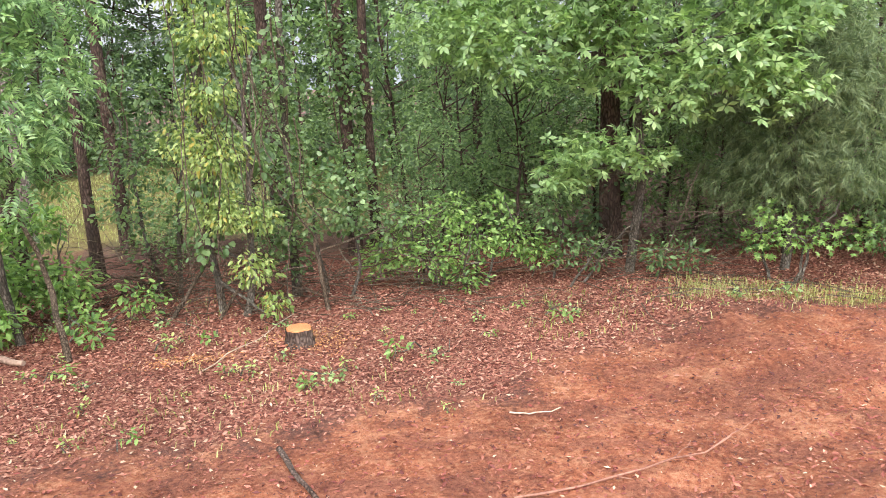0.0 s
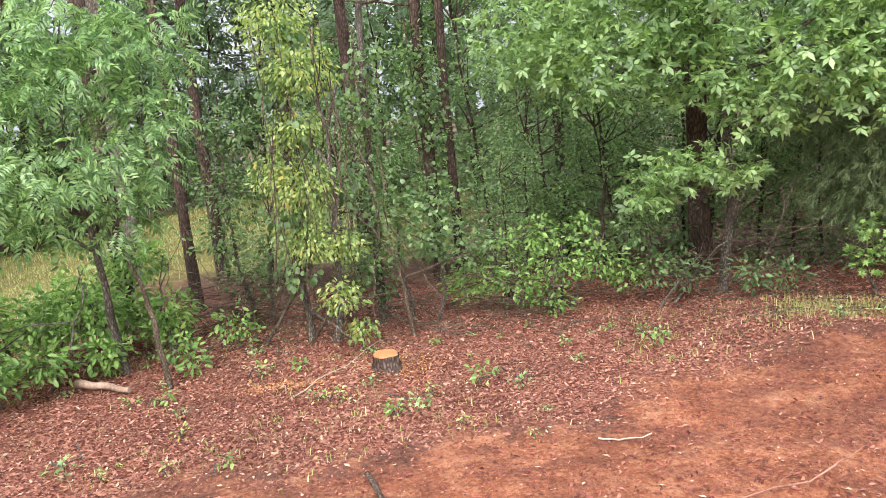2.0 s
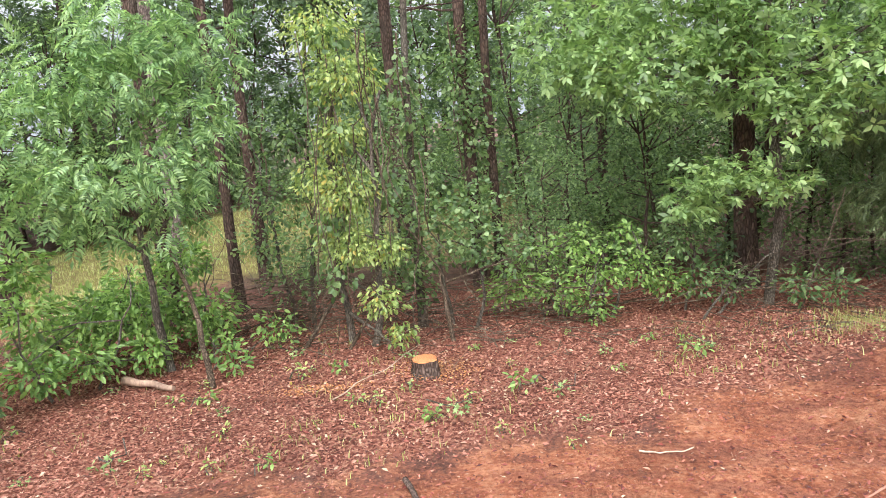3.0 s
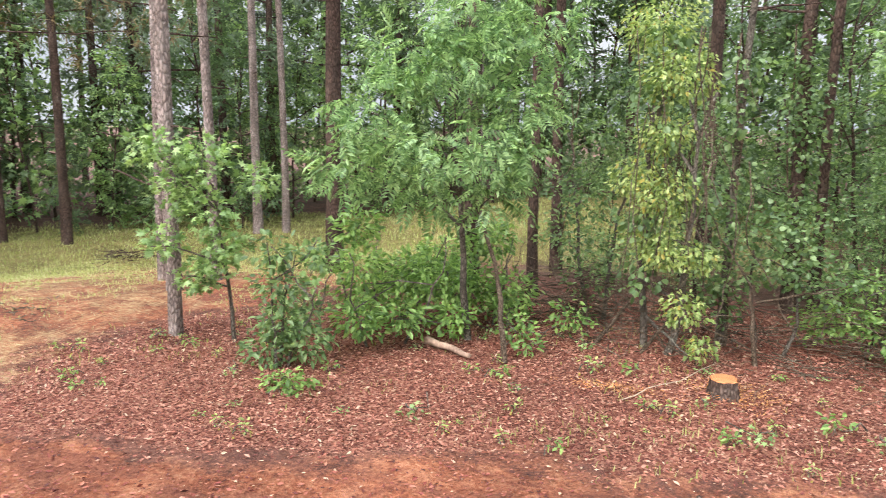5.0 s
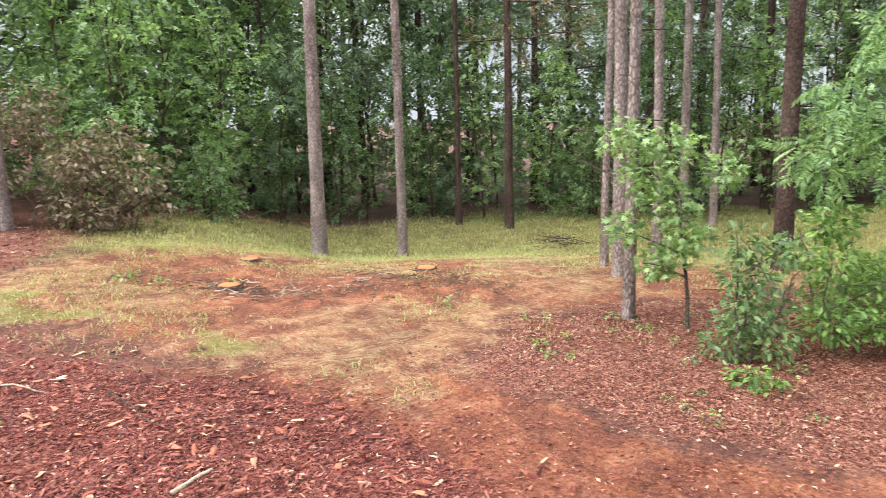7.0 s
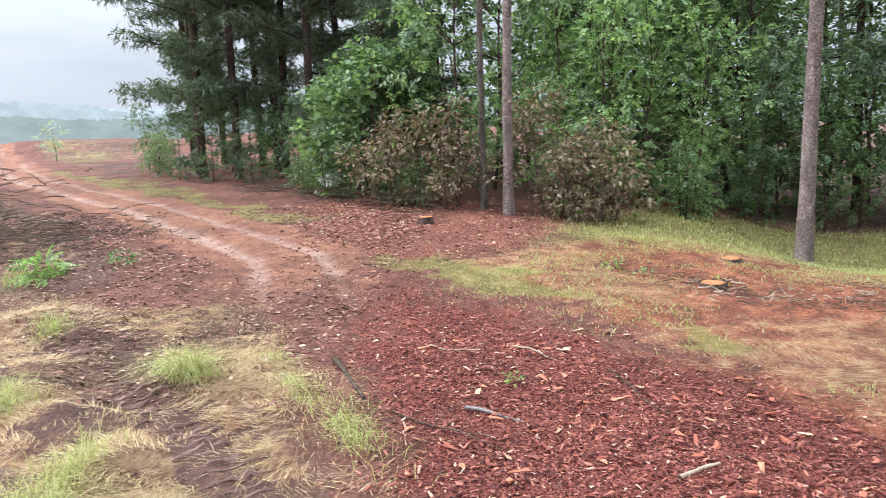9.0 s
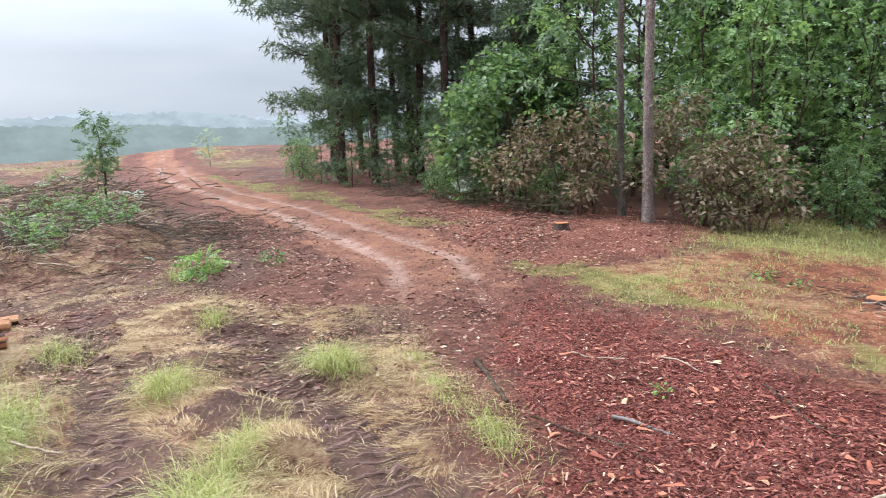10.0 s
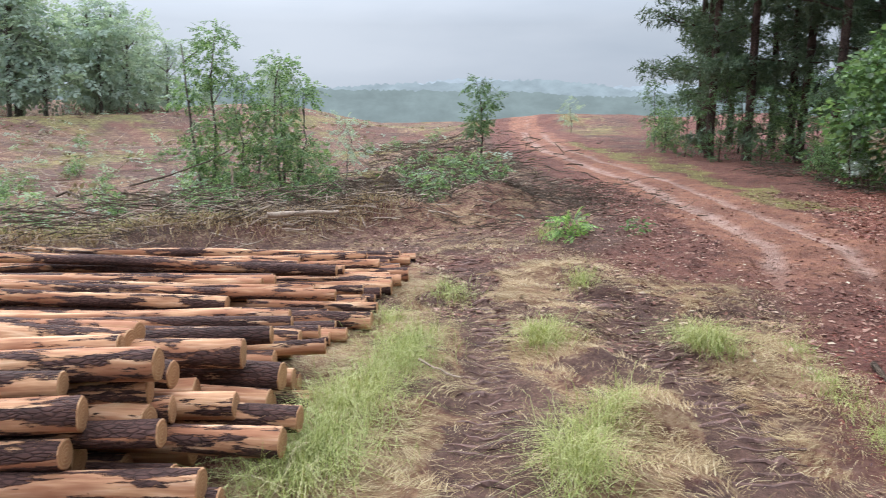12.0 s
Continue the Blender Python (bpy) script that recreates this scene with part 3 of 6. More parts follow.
def ground_mat():
    m = Nodes("ground_surface")
    v = m.coords()
    big, mid, fine = m.noise(0.5, v, 4.0), m.noise(4.0, v, 6.0, 0.65), m.noise(38.0, v, 5.0, 0.7)
    soil = m.ramp(m.mix(0.5, mid, fine), (0.33, (0.08, 0.037, 0.03)), (0.5, (0.2, 0.09, 0.066)), (0.68, (0.36, 0.185, 0.135)))
    vo = m.add("ShaderNodeTexVoronoi", Scale=75.0, Vector=m.coords((1, 1, 0.2)))
    cell = m.t.nodes.new("ShaderNodeSeparateColor")
    m.t.links.new(vo.outputs["Color"], cell.inputs[0])
    bits = cell.outputs[0]
    clay = m.ramp(m.mix(0.45, mid, fine), (0.36, (0.13, 0.038, 0.024)), (0.5, (0.36, 0.125, 0.067)), (0.64, (0.58, 0.275, 0.16)))
    clay = m.mix(m.ramp(bits, (0.8, 0.0), (0.95, 0.4)), clay, (0.5, 0.27, 0.16))
    stain = m.noise(1.6, m.coords((1, 2.2, 1)), 6.0, 0.7)
    clay = m.mix(m.ramp(stain, (0.46, 0.0), (0.58, 0.85)), clay, m.ramp(fine, (0.35, (0.15, 0.05, 0.035)), (0.65, (0.34, 0.135, 0.085))))
    road = m.ramp(m.mix(0.4, mid, fine), (0.32, (0.17, 0.075, 0.055)), (0.52, (0.33, 0.155, 0.1)), (0.7, (0.46, 0.24, 0.145)))
    litter = m.ramp(m.mix(0.4, bits, fine), (0.2, (0.1, 0.035, 0.026)), (0.45, (0.24, 0.085, 0.06)), (0.7, (0.38, 0.17, 0.12)), (0.9, (0.5, 0.3, 0.2)))
    chips = m.ramp(m.mix(0.4, bits, mid), (0.2, (0.06, 0.016, 0.014)), (0.5, (0.21, 0.06, 0.046)), (0.8, (0.37, 0.14, 0.1)))
    hay = m.mix(m.ramp(m.noise(2.2, v, 2.0), (0.45, 0.0), (0.55, 1.0)), m.noise(46.0, m.coords((1.0, 0.22, 1.0)), 4.0), m.noise(46.0, m.coords((0.25, 1.0, 1.0)), 4.0))
    straw = m.ramp(m.mix(0.5, hay, mid), (0.36, (0.14, 0.065, 0.04)), (0.5, (0.38, 0.235, 0.125)), (0.64, (0.62, 0.47, 0.27)))
    grass = m.ramp(m.mix(0.5, fine, mid), (0.32, (0.13, 0.145, 0.035)), (0.5, (0.26, 0.27, 0.075)), (0.7, (0.4, 0.37, 0.15)))
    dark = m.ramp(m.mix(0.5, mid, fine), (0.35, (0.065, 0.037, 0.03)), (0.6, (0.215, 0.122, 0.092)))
    c = soil

    def over(c, top, name, lo=0.35, hi=0.62, most=1.0):
        f = m.math('ADD', m.attr(name), m.math('ADD', m.math('MULTIPLY', m.math('SUBTRACT', fine, 0.5), 0.6), m.math('MULTIPLY', m.math('SUBTRACT', mid, 0.5), 0.9)))
        return m.mix(m.ramp(f, (lo, 0.0), (hi, most)), c, top)
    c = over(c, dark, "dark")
    c = over(c, litter, "litter")
    c = over(c, clay, "clay")
    c = over(c, chips, "chips")
    fs = m.math('ADD', m.attr("straw"), m.math('ADD', m.math('MULTIPLY', m.math('SUBTRACT', hay, 0.5), 1.6), m.math('MULTIPLY', m.math('SUBTRACT', mid, 0.5), 1.2)))
    c = m.mix(m.ramp(fs, (0.35, 0.0), (0.8, 0.7)), c, straw)
    fg = m.math('ADD', m.attr("grass"), m.math('ADD', m.math('MULTIPLY', m.math('SUBTRACT', fine, 0.5), 0.9), m.math('MULTIPLY', m.math('SUBTRACT', mid, 0.5), 1.3)))
    c = m.mix(m.ramp(fg, (0.4, 0.0), (0.85, 0.6)), c, grass)
    c = over(c, road, "road", 0.3, 0.8)
    c = m.mix(m.ramp(m.math('ADD', m.attr("rut"), m.math('MULTIPLY', m.math('SUBTRACT', m.noise(1.3, v, 6.0, 0.7), 0.5), 1.6)), (0.25, 0.0), (0.85, 0.85)), c, m.ramp(mid, (0.35, (0.34, 0.19, 0.135)), (0.65, (0.55, 0.38, 0.31))))
    wide = m.noise(0.9, m.coords(), 7.0, 0.7)
    c = m.mix(m.ramp(wide, (0.45, 0.0), (0.58, 0.55)), c, m.mix(1.0, c, (0.55, 0.55, 0.58), 'MULTIPLY'))
    c = m.mix(m.ramp(big, (0.35, 0.0), (0.7, 0.3)), c, m.mix(1.0, c, (0.7, 0.64, 0.62), 'MULTIPLY'))
    rough = m.ramp(mid, (0.4, 0.8), (0.6, 0.97))
    grit = m.noise(130.0, v, 3.0, 0.7)
    return m.finish(c, rough, m.mix(0.3, m.mix(0.5, m.mix(0.4, fine, bits), mid), grit), 1.0, 0.07, spec=0.12)


GROUND = ground_mat()

# ---------------------------------------------------------------- ground, one sheet to the horizon
def build_ground():
    rings = [0.0]
    r = 0.3
    while r < 1600:
        rings.append(r)
        r *= 1.045 if r < 2 else 1.012 if r < 8 else 1.02 if r < 60 else 1.07
    angles = np.concatenate([np.arange(-42, 172, 0.5), np.arange(172, 318, 4.0)])
    R, A = np.meshgrid(np.array(rings[1:]), np.radians(angles), indexing="ij")
    x, y = HOME[0] - R * np.sin(A), HOME[1] + R * np.cos(A)
    z = height(x, y)
    n, k = R.shape
    V = np.vstack([np.stack([x.ravel(), y.ravel(), z.ravel()], 1), [(HOME[0], HOME[1], gz(*HOME))]])
    i, j = np.meshgrid(np.arange(n - 1), np.arange(k), indexing="ij")
    j2 = (j + 1) % k
    F = np.stack([i * k + j, (i + 1) * k + j, (i + 1) * k + j2, i * k + j2], -1).reshape(-1, 4)
    jj = np.arange(k)
    fan = np.stack([np.full(k, n * k), (jj + 1) % k, jj], 1)[:, ::-1]
    me = mesh_of("ground", [(V, F), (np.zeros((0, 3)), fan - len(V))], GROUND, True)
    for name, val in masks(V[:, 0], V[:, 1]).items():
        at = me.attributes.new(name, 'FLOAT', 'POINT')
        at.data.foreach_set("value", val.astype(np.float32))
    return tagged(new("ground", me), "red clay ground with leaf litter, straw and wheel tracks", "ground", kind="structure")


build_ground()

# ---------------------------------------------------------------- trees
def pine(x, y, r, h, label, low=0.5, tufts=150, bark=BARK_PINE, lean=(0, 0), stubs=5, dry=0, group="pines", fine=0.34, reach=0.17, belly=False, kind="needles"):
    """A tall pine: tapered trunk, dead stubs below, limbs and needle tufts from low*h upward."""
    t = thing("pine_tree", x, y, label, "tree", group)
    top = np.array((lean[0] * h, lean[1] * h, h))
    line = wander((0, 0, -0.15), top, 14, 0.10)
    rad = r * np.linspace(1, 0.25, 14) ** 0.8
    rad[0] *= 1.25
    stem = part("trunk", tube(line, rad, 12, 0.1), bark, t, smooth=True)
    for i in range(stubs):
        f = rng.uniform(0.1, max(0.15, low))
        p = line[0] + (line[-1] - line[0]) * f
        a = rng.uniform(0, 6.28)
        L = rng.uniform(0.15, 0.7)
        q = p + (math.cos(a) * L, math.sin(a) * L, rng.uniform(-0.1, 0.2) * L)
        part("dead_branch", tube(wander(p, q, 5, 0.05), np.linspace(0.012, 0.004, 5), 5), BARK_DARK, stem)
    balls = []
    for i in range(max(7, int(h * (1 - low) * 1.5))):
        f = low + (1 - low) * (i + rng.random()) / max(7, int(h * (1 - low) * 1.5))
        p = line[0] + (line[-1] - line[0]) * min(f, 0.99)
        a = i * 2.4 + rng.uniform(-0.5, 0.5)
        u = (f - low) / (1 - low + 1e-6)
        L = h * reach * (0.35 + 0.85 * math.sin(math.pi * (0.12 + 0.8 * u)) if belly else 1.15 - 0.8 * u) * rng.uniform(0.7, 1.15)
        q = p + (math.cos(a) * L, math.sin(a) * L, L * rng.uniform(-0.15, 0.35))
        part("limb", tube(wander(p, q, 6, 0.12), np.linspace(r * 0.28, 0.01, 6), 5), bark, stem)
        for s in ((0.2, 0.45, 0.7, 1.0) if belly else (0.55, 0.8, 1.0)):
            c = p + (q - p) * s + rng.normal(0, 0.12, 3)
            balls.append((*c, L * rng.uniform(0.22, 0.36)))
    per = tufts / max(1e-6, sum(b[3] ** 2 for b in balls))
    part("crown", crown(kind, balls, per, fine, -0.1, 0.6, 0.9), NEEDLE, t, "dark green needles")
    if dry:
        part("dry_needles", crown("needles", balls[:dry], per * 0.8, fine, 0.6, 0.6, 0.9), NEEDLE_DRY, t, "withered brown needles")
    return t


def leafy(name, x, y, balls, kind, n, size, mat, label, stems=1, stem_r=0.025, bark=BARK_GREY, category="tree", group="", droop=0.3, extra=None, spread=0.1, lean=0.6, flat=0.75, turn=0.0):
    """A leafy tree or shrub: stems, a limb to every ball of leaves, the leaves. Balls are given from its foot."""
    t = thing(name, x, y, label, category, group, turn=turn)
    b = np.array(balls, float)
    topz = b[:, 2].max()
    mean = b[:, :2].mean(0)
    lines, stalks = [], []
    for s in range(stems):
        a = s * 2.4
        foot = np.array((math.cos(a), math.sin(a), 0)) * spread * (stems > 1) - (0, 0, 0.06)
        end = np.array((mean[0] * 0.8 + math.cos(a) * spread * 3 * (stems > 1), mean[1] * 0.8 + math.sin(a) * spread * 3 * (stems > 1), topz * rng.uniform(0.8, 0.98)))
        line = wander(foot, end, 9, 0.08 * topz ** 0.5)
        lines.append(line)
        stalks += [part("trunk" if stems == 1 else "stem", tube(line, stem_r * np.linspace(1, 0.3, 9), 8, 0.12), bark, t, smooth=True)]
    for i, ball in enumerate(b):
        line = lines[i % stems]
        k = int(np.clip(np.searchsorted(line[:, 2], ball[2] * 0.75), 1, 7))
        part("limb", tube(wander(line[k], ball[:3], 5, 0.06), np.linspace(stem_r * 0.5, 0.004, 5), 5), bark, stalks[i % stems])
    part("crown", crown(kind, balls, n, size, droop, flat, lean), mat, t)
    if extra:
        tagged(part("new_growth", crown(*extra[:-1], droop, flat, lean), extra[-1], t), kind="stuff")
    return t


def blob_balls(n, w, h0, h1, r0, r1):
    """Uneven balls filling a crown of half-width w between two heights."""
    out = []
    for i in range(n):
        z = h0 + (h1 - h0) * ((i + rng.random()) / n)
        k = math.sin(math.pi * (0.12 + 0.8 * (z - h0) / (h1 - h0 + 1e-6))) ** 0.7
        a, d = rng.uniform(0, 6.28), w * k * rng.random() ** 0.6
        out.append((math.cos(a) * d, math.sin(a) * d, z, rng.uniform(r0, r1)))
    return out


def polar(az, r):
    a = radians(az)
    return HOME[0] - r * math.sin(a), HOME[1] + r * math.cos(a)


# single pines whose trunks stand in the open
pine(-3.43, 5.85, 0.07, 13, "dark pine trunk wrapped in vine beside the clearing", 0.5, bark=BARK_DARK, lean=(0.005, 0.0))
pine(-2.97, 6.22, 0.05, 12, "slim dark pine at the wood's edge", 0.5, bark=BARK_DARK, lean=(-0.012, 0))
pine(-4.91, 8.67, 0.085, 14, "pale pine standing in the bright clearing", 0.55)
pine(-3.26, 7.52, 0.062, 12, "slim dark pine standing behind the vines", 0.5, bark=BARK_DARK, lean=(-0.012, 0))
pine(-5.62, 6.55, 0.095, 15, "stout pine with dark flaky bark", 0.3, bark=BARK_DARK, dry=4)
pine(-4.80, 3.59, 0.048, 12, "slim pale-barked pine at the edge of leaf litter", 0.6)
pine(-6.03, 4.60, 0.068, 15, "pale-barked pine beside two thinner ones", 0.6)
pine(-6.92, 5.17, 0.045, 13, "thin reddish pine in dry grass", 0.6)
pine(-6.28, 5.35, 0.055, 13, "thin pine behind a group of three", 0.6)
pine(-11.74, 3.39, 0.115, 16, "tall straight pine standing alone in grass", 0.55, lean=(0.006, 0.012))
pine(-11.34, 4.69, 0.075, 15, "slender reddish pine standing alone in grass", 0.55, lean=(0.003, 0.008))
pine(-11.72, 11.49, 0.1, 15, "pine at the far side of the grass", 0.45, dry=3)
pine(-11.30, 11.9, 0.08, 15, "pine at the far side of the grass", 0.45)
pine(-13.6, 8.3, 0.09, 15, "dark pine before the thicket", 0.28, bark=BARK_DARK, dry=2)
pine(-14.9, 7.8, 0.07, 14, "dark pine before the thicket with withered twigs", 0.25, bark=BARK_DARK, dry=6)
pine(-0.81, 6.8, 0.06, 13, "dark pine deep in the thicket", 0.5, bark=BARK_DARK)
pine(-0.62, 6.95, 0.045, 13, "dark pine deep in the thicket", 0.5, bark=BARK_DARK)
pine(-1.13, 5.5, 0.03, 9, "thin grey stem behind a stump", 0.6, 60, bark=BARK_GREY)
pine(1.5, 6.4, 0.09, 12, "dark pine behind a pale sapling trunk", 0.5, bark=BARK_DARK)
pine(0.45, 8.2, 0.06, 13, "dark pine deep in the thicket", 0.5, bark=BARK_DARK)
pine(-1.9, 8.6, 0.08, 14, "dark pine deep in the thicket", 0.45, bark=BARK_DARK)
pine(-13.5, -1.4, 0.065, 12, "slim pine stem beside withered brush", 0.55, lean=(0.01, -0.006), bark=BARK_GREY)
pine(-12.95, -0.97, 0.085, 13, "slim leaning pine in front of withered brush", 0.55, lean=(0.0, 0.014))

# the dark stand of pines along the road
def stand_pine(k):
    return pine(0, 0, 0.12, (13, 15, 12)[k], "dark green pine with low hanging limbs", (0.05, 0.09, 0.04)[k], (3500, 3800, 3300)[k], BARK_DARK, dry=0, group="pines along the road", stubs=6, fine=0.27, reach=0.13, belly=True, kind="brush")


STAND = [stand_pine(k) for k in range(3)]
SPOTS = ((-20.6, -9.6), (-22.6, -10.6), (-24.6, -11.6), (-20.2, -8.4), (-21.8, -7.6), (-23.6, -8.4), (-25.6, -9.6), (-19.6, -6.2), (-22.0, -5.8), (-27.2, -11.6), (-18.8, -4.0), (-20.6, -3.0), (-24.4, -5.0), (-28, -8))
for i, (px, py) in enumerate(SPOTS):
    m = pose(px, py, gz(px, py) - 0.05, rng.uniform(-2, 2), rng.uniform(-2, 2), rng.uniform(0, 360))
    if i < 3:
        STAND[i].matrix_basis = m
    else:
        copy_thing(STAND[i % 3], m)

# background pines, closing the wood
BACK = [pine(0, 0, 0.11, 14 + k, "tall pine in the depth of the wood", (0.35, 0.45, 0.22)[k], (360, 330, 400)[k], BARK_DARK, dry=(0, 3, 0)[k], group="pines in the wood", fine=0.46, stubs=2, kind="brush") for k in range(3)]
back = []
for az in np.arange(-58, 92, 4.2):
    for r0, r1 in ((18.5, 22), (25, 33)):
        back.append((az + rng.uniform(-1.4, 1.4), rng.uniform(r0, r1)))
for i, (az, r) in enumerate(back):
    px, py = polar(az, r)
    m = pose(px, py, gz(px, py) - 0.05, rng.uniform(-1.5, 1.5), rng.uniform(-1.5, 1.5), rng.uniform(0, 360))
    if i < 3:
        BACK[i].matrix_basis = m
    else:
        copy_thing(BACK[i % 3], m)

# ---------------------------------------------------------------- undergrowth of the wood
UNDER = []
for k, (kind, mat, size, n, lab) in enumerate((("spray", LEAF_DARK, 0.26, 140, "dark green broadleaf sapling in the undergrowth"), ("spray", LEAF_MID, 0.25, 145, "mid green broadleaf sapling in the undergrowth"),
                                              ("lobed", LEAF_OAK, 0.17, 140, "young sweetgum with lobed leaves"), ("spray", LEAF_MID, 0.22, 170, "dense dark green shrub in the undergrowth"),
                                              ("round", LEAF_MID, 0.045, 1300, "vine-covered sapling in the undergrowth"),
                                              ("spray", LEAF_OAK, 0.26, 160, "light green broadleaf tree at the wood's edge"),
                                              ("oval", LEAF_MID, 0.06, 1400, "dense small-leaved sapling in the thicket"))):
    hh = (4.6, 5.2, 4.8, 2.6, 3.8, 4.8, 4.4)[k]
    UNDER.append(leafy("sapling" if k != 3 else "shrub", 0, 0, blob_balls(14, 1.2, 0.3, hh, 0.34, 0.66), kind, n * 0.62, size * 1.3, mat, lab, 1 if k != 3 else 3, 0.035, BARK_DARK, "tree" if k != 3 else "shrub", "undergrowth of the wood"))
used = set()


def plant(k, px, py, s=1.0):
    m = pose(px, py, gz(px, py) - 0.03, rng.uniform(-4, 4), rng.uniform(-4, 4), rng.uniform(0, 360))
    if k not in used:
        used.add(k)
        UNDER[k].scale = (s, s, s)
        UNDER[k].matrix_basis = m @ Matrix.Diagonal((s, s, s, 1))
        return
    keep = tuple(UNDER[k].scale)
    UNDER[k].scale = (s, s, s)
    copy_thing(UNDER[k], m)
    UNDER[k].scale = keep


# thicket behind the leaf litter
for az in np.arange(-46, 17, 4.0):
    for r in (7.8, 10.0, 13.2):
        if (r > 9 or az < -3) and (r < 9 or az < 0 or int(az) % 2) and (r < 12 or int(az * 0.5) % 2):
            px, py = polar(az + rng.uniform(-1.4, 1.4), r + rng.uniform(-0.6, 0.6))
            plant(int(rng.choice([6, 6, 4]) if r < 9 else rng.choice([6, 0, 3, 0])), px, py, rng.uniform(0.45, 0.7) if r < 9 else rng.uniform(0.5, 0.75) if r < 12 else rng.uniform(0.7, 1.0))
for az, r, k, sc in ((-2, 11.5, 6, 0.9), (2.5, 12.5, 0, 1.0), (6, 13.5, 1, 1.0), (9.5, 12.8, 0, 0.9), (13, 14.5, 3, 1.2), (4.5, 15.0, 0, 1.3)):
    plant(k, *polar(az, r), sc)
# depth of the wood behind the thicket
for az in np.arange(-52, 15, 5.0):
    px, py = polar(az + rng.uniform(-1, 1), rng.uniform(15.5, 19))
    plant(int(rng.choice([0, 1, 3])), px, py, rng.uniform(1.0, 1.5))
# behind the grass
for az in np.arange(14, 80, 2.7):
    for r in (17.6, 20.6):
        px, py = polar(az + rng.uniform(-1.0, 1.0), r + rng.uniform(-0.7, 0.7) + (1.5 if 30 < az < 44 else 0))
        plant(int(rng.choice([0, 0, 5, 1, 3, 2])), px, py, (rng.uniform(0.75, 1.15) if 26 < az < 50 else rng.uniform(0.35, 1.0)) if r < 20 else rng.uniform(1.0, 1.6))
for az in np.arange(14, 82, 4.6):
    px, py = polar(az + rng.uniform(-1, 1), rng.uniform(24, 27))
    plant(int(rng.choice([0, 1])), px, py, rng.uniform(1.5, 1.9))
# broadleaf trees between grass and withered brush
for px, py, k, s in ((-14.9, 1.6, 2, 0.85), (-15.3, 2.6, 5, 0.8), (-14.6, 0.7, 5, 0.85), (-15.8, 0.0, 5, 1.05), (-16.6, -1.3, 1, 1.2), (-17.0, 1.5, 5, 1.2), (-16.5, 3.2, 2, 1.1), (-15.6, 3.9, 0, 0.7), (-18.5, -2.5, 0, 1.25), (-18.5, 0.5, 5, 1.4), (-15.0, -2.0, 1, 1.0), (-20, 3, 2, 1.4), (-14.3, 2.2, 3, 0.5), (-17.8, 0.9, 5, 1.5), (-18.2, 2.6, 0, 1.5), (-17.4, 4.2, 1, 1.4), (-19.4, -1.2, 2, 1.7), (-19.6, 1.4, 1, 1.8), (-19, 4.6, 0, 1.6), (-17.2, -2.6, 0, 1.45), (-21.5, -0.5, 0, 2.0), (-21.8, 2.6, 1, 2.0), (-15.2, 1.0, 1, 0.9)):
    plant(k, px, py, s)
# foot of the pines along the road
for px, py, sc in ((-18.3, -6.2, 0.5), (-19.0, -7.6, 0.55), (-19.6, -8.9, 0.5), (-20.4, -10.2, 0.55), (-21.8, -11.5, 0.5), (-23.4, -12.6, 0.45), (-22.5, -9.5, 0.8), (-20.5, -7.2, 0.7), (-25.2, -13.0, 0.45), (-26.8, -14.2, 0.35)):
    plant(int(rng.choice([3, 0, 0])), px, py, sc * rng.uniform(0.7, 1.1))


# ---------------------------------------------------------------- plants at the wood's edge
def local(x, y, balls):
    """Balls given in the place, from the foot at (x, y)."""
    g = gz(x, y)
    return [(bx - x, by - y, bz - g, br) for bx, by, bz, br in balls]


leafy("oak_tree", 1.50, 5.75, local(1.50, 5.75, ((1.36, 5.5, 1.85, 0.5), (0.62, 5.6, 1.85, 0.5), (2.1, 5.15, 1.78, 0.42), (2.3, 5.05, 1.5, 0.3), (1.7, 5.3, 1.5, 0.34), (1.2, 5.6, 2.3, 0.6), (0.2, 5.8, 2.1, 0.5), (2.4, 5.3, 2.2, 0.55), (1.0, 5.35, 1.0, 0.26), (1.2, 5.3, 1.08, 0.2), (1.46, 5.3, 1.02, 0.22), (0.9, 5.4, 0.86, 0.18), (1.6, 5.6, 3.0, 0.8), (0.8, 5.9, 3.1, 0.8), (1.6, 6, 3.9, 0.9))),
      "whorl", 1500, 0.13, LEAF_OAK, "young oak with pale trunk and bright lobed leaves", 1, 0.042, BARK_GREY)
leafy("cedar_tree", 2.75, 5.75, local(2.75, 5.75, ((2.7, 5.6, 1.0, 0.42), (2.5, 5.8, 0.75, 0.4), (2.9, 5.5, 1.4, 0.45), (2.7, 5.7, 1.9, 0.5), (3.1, 5.4, 0.9, 0.4), (3.3, 5.6, 1.6, 0.5), (2.7, 5.9, 2.5, 0.5), (2.4, 6.1, 1.3, 0.4), (2.8, 5.8, 3.2, 0.4))),
      "cedar", 2300, 0.14, NEEDLE_CEDAR, "drooping grey-green cedar at the wood's edge", 1, 0.04, BARK_GREY, droop=0.8)
leafy("shrub", 2.55, 5.3, local(2.55, 5.3, ((2.3, 5.2, 0.36, 0.17), (2.55, 5.1, 0.42, 0.2), (2.4, 5.25, 0.56, 0.15), (2.9, 5.1, 0.4, 0.18))), "lobed", 2600, 0.06, LEAF_BUSH, "low leafy sweetgum shoots over the bank", 3, 0.015, category="shrub")
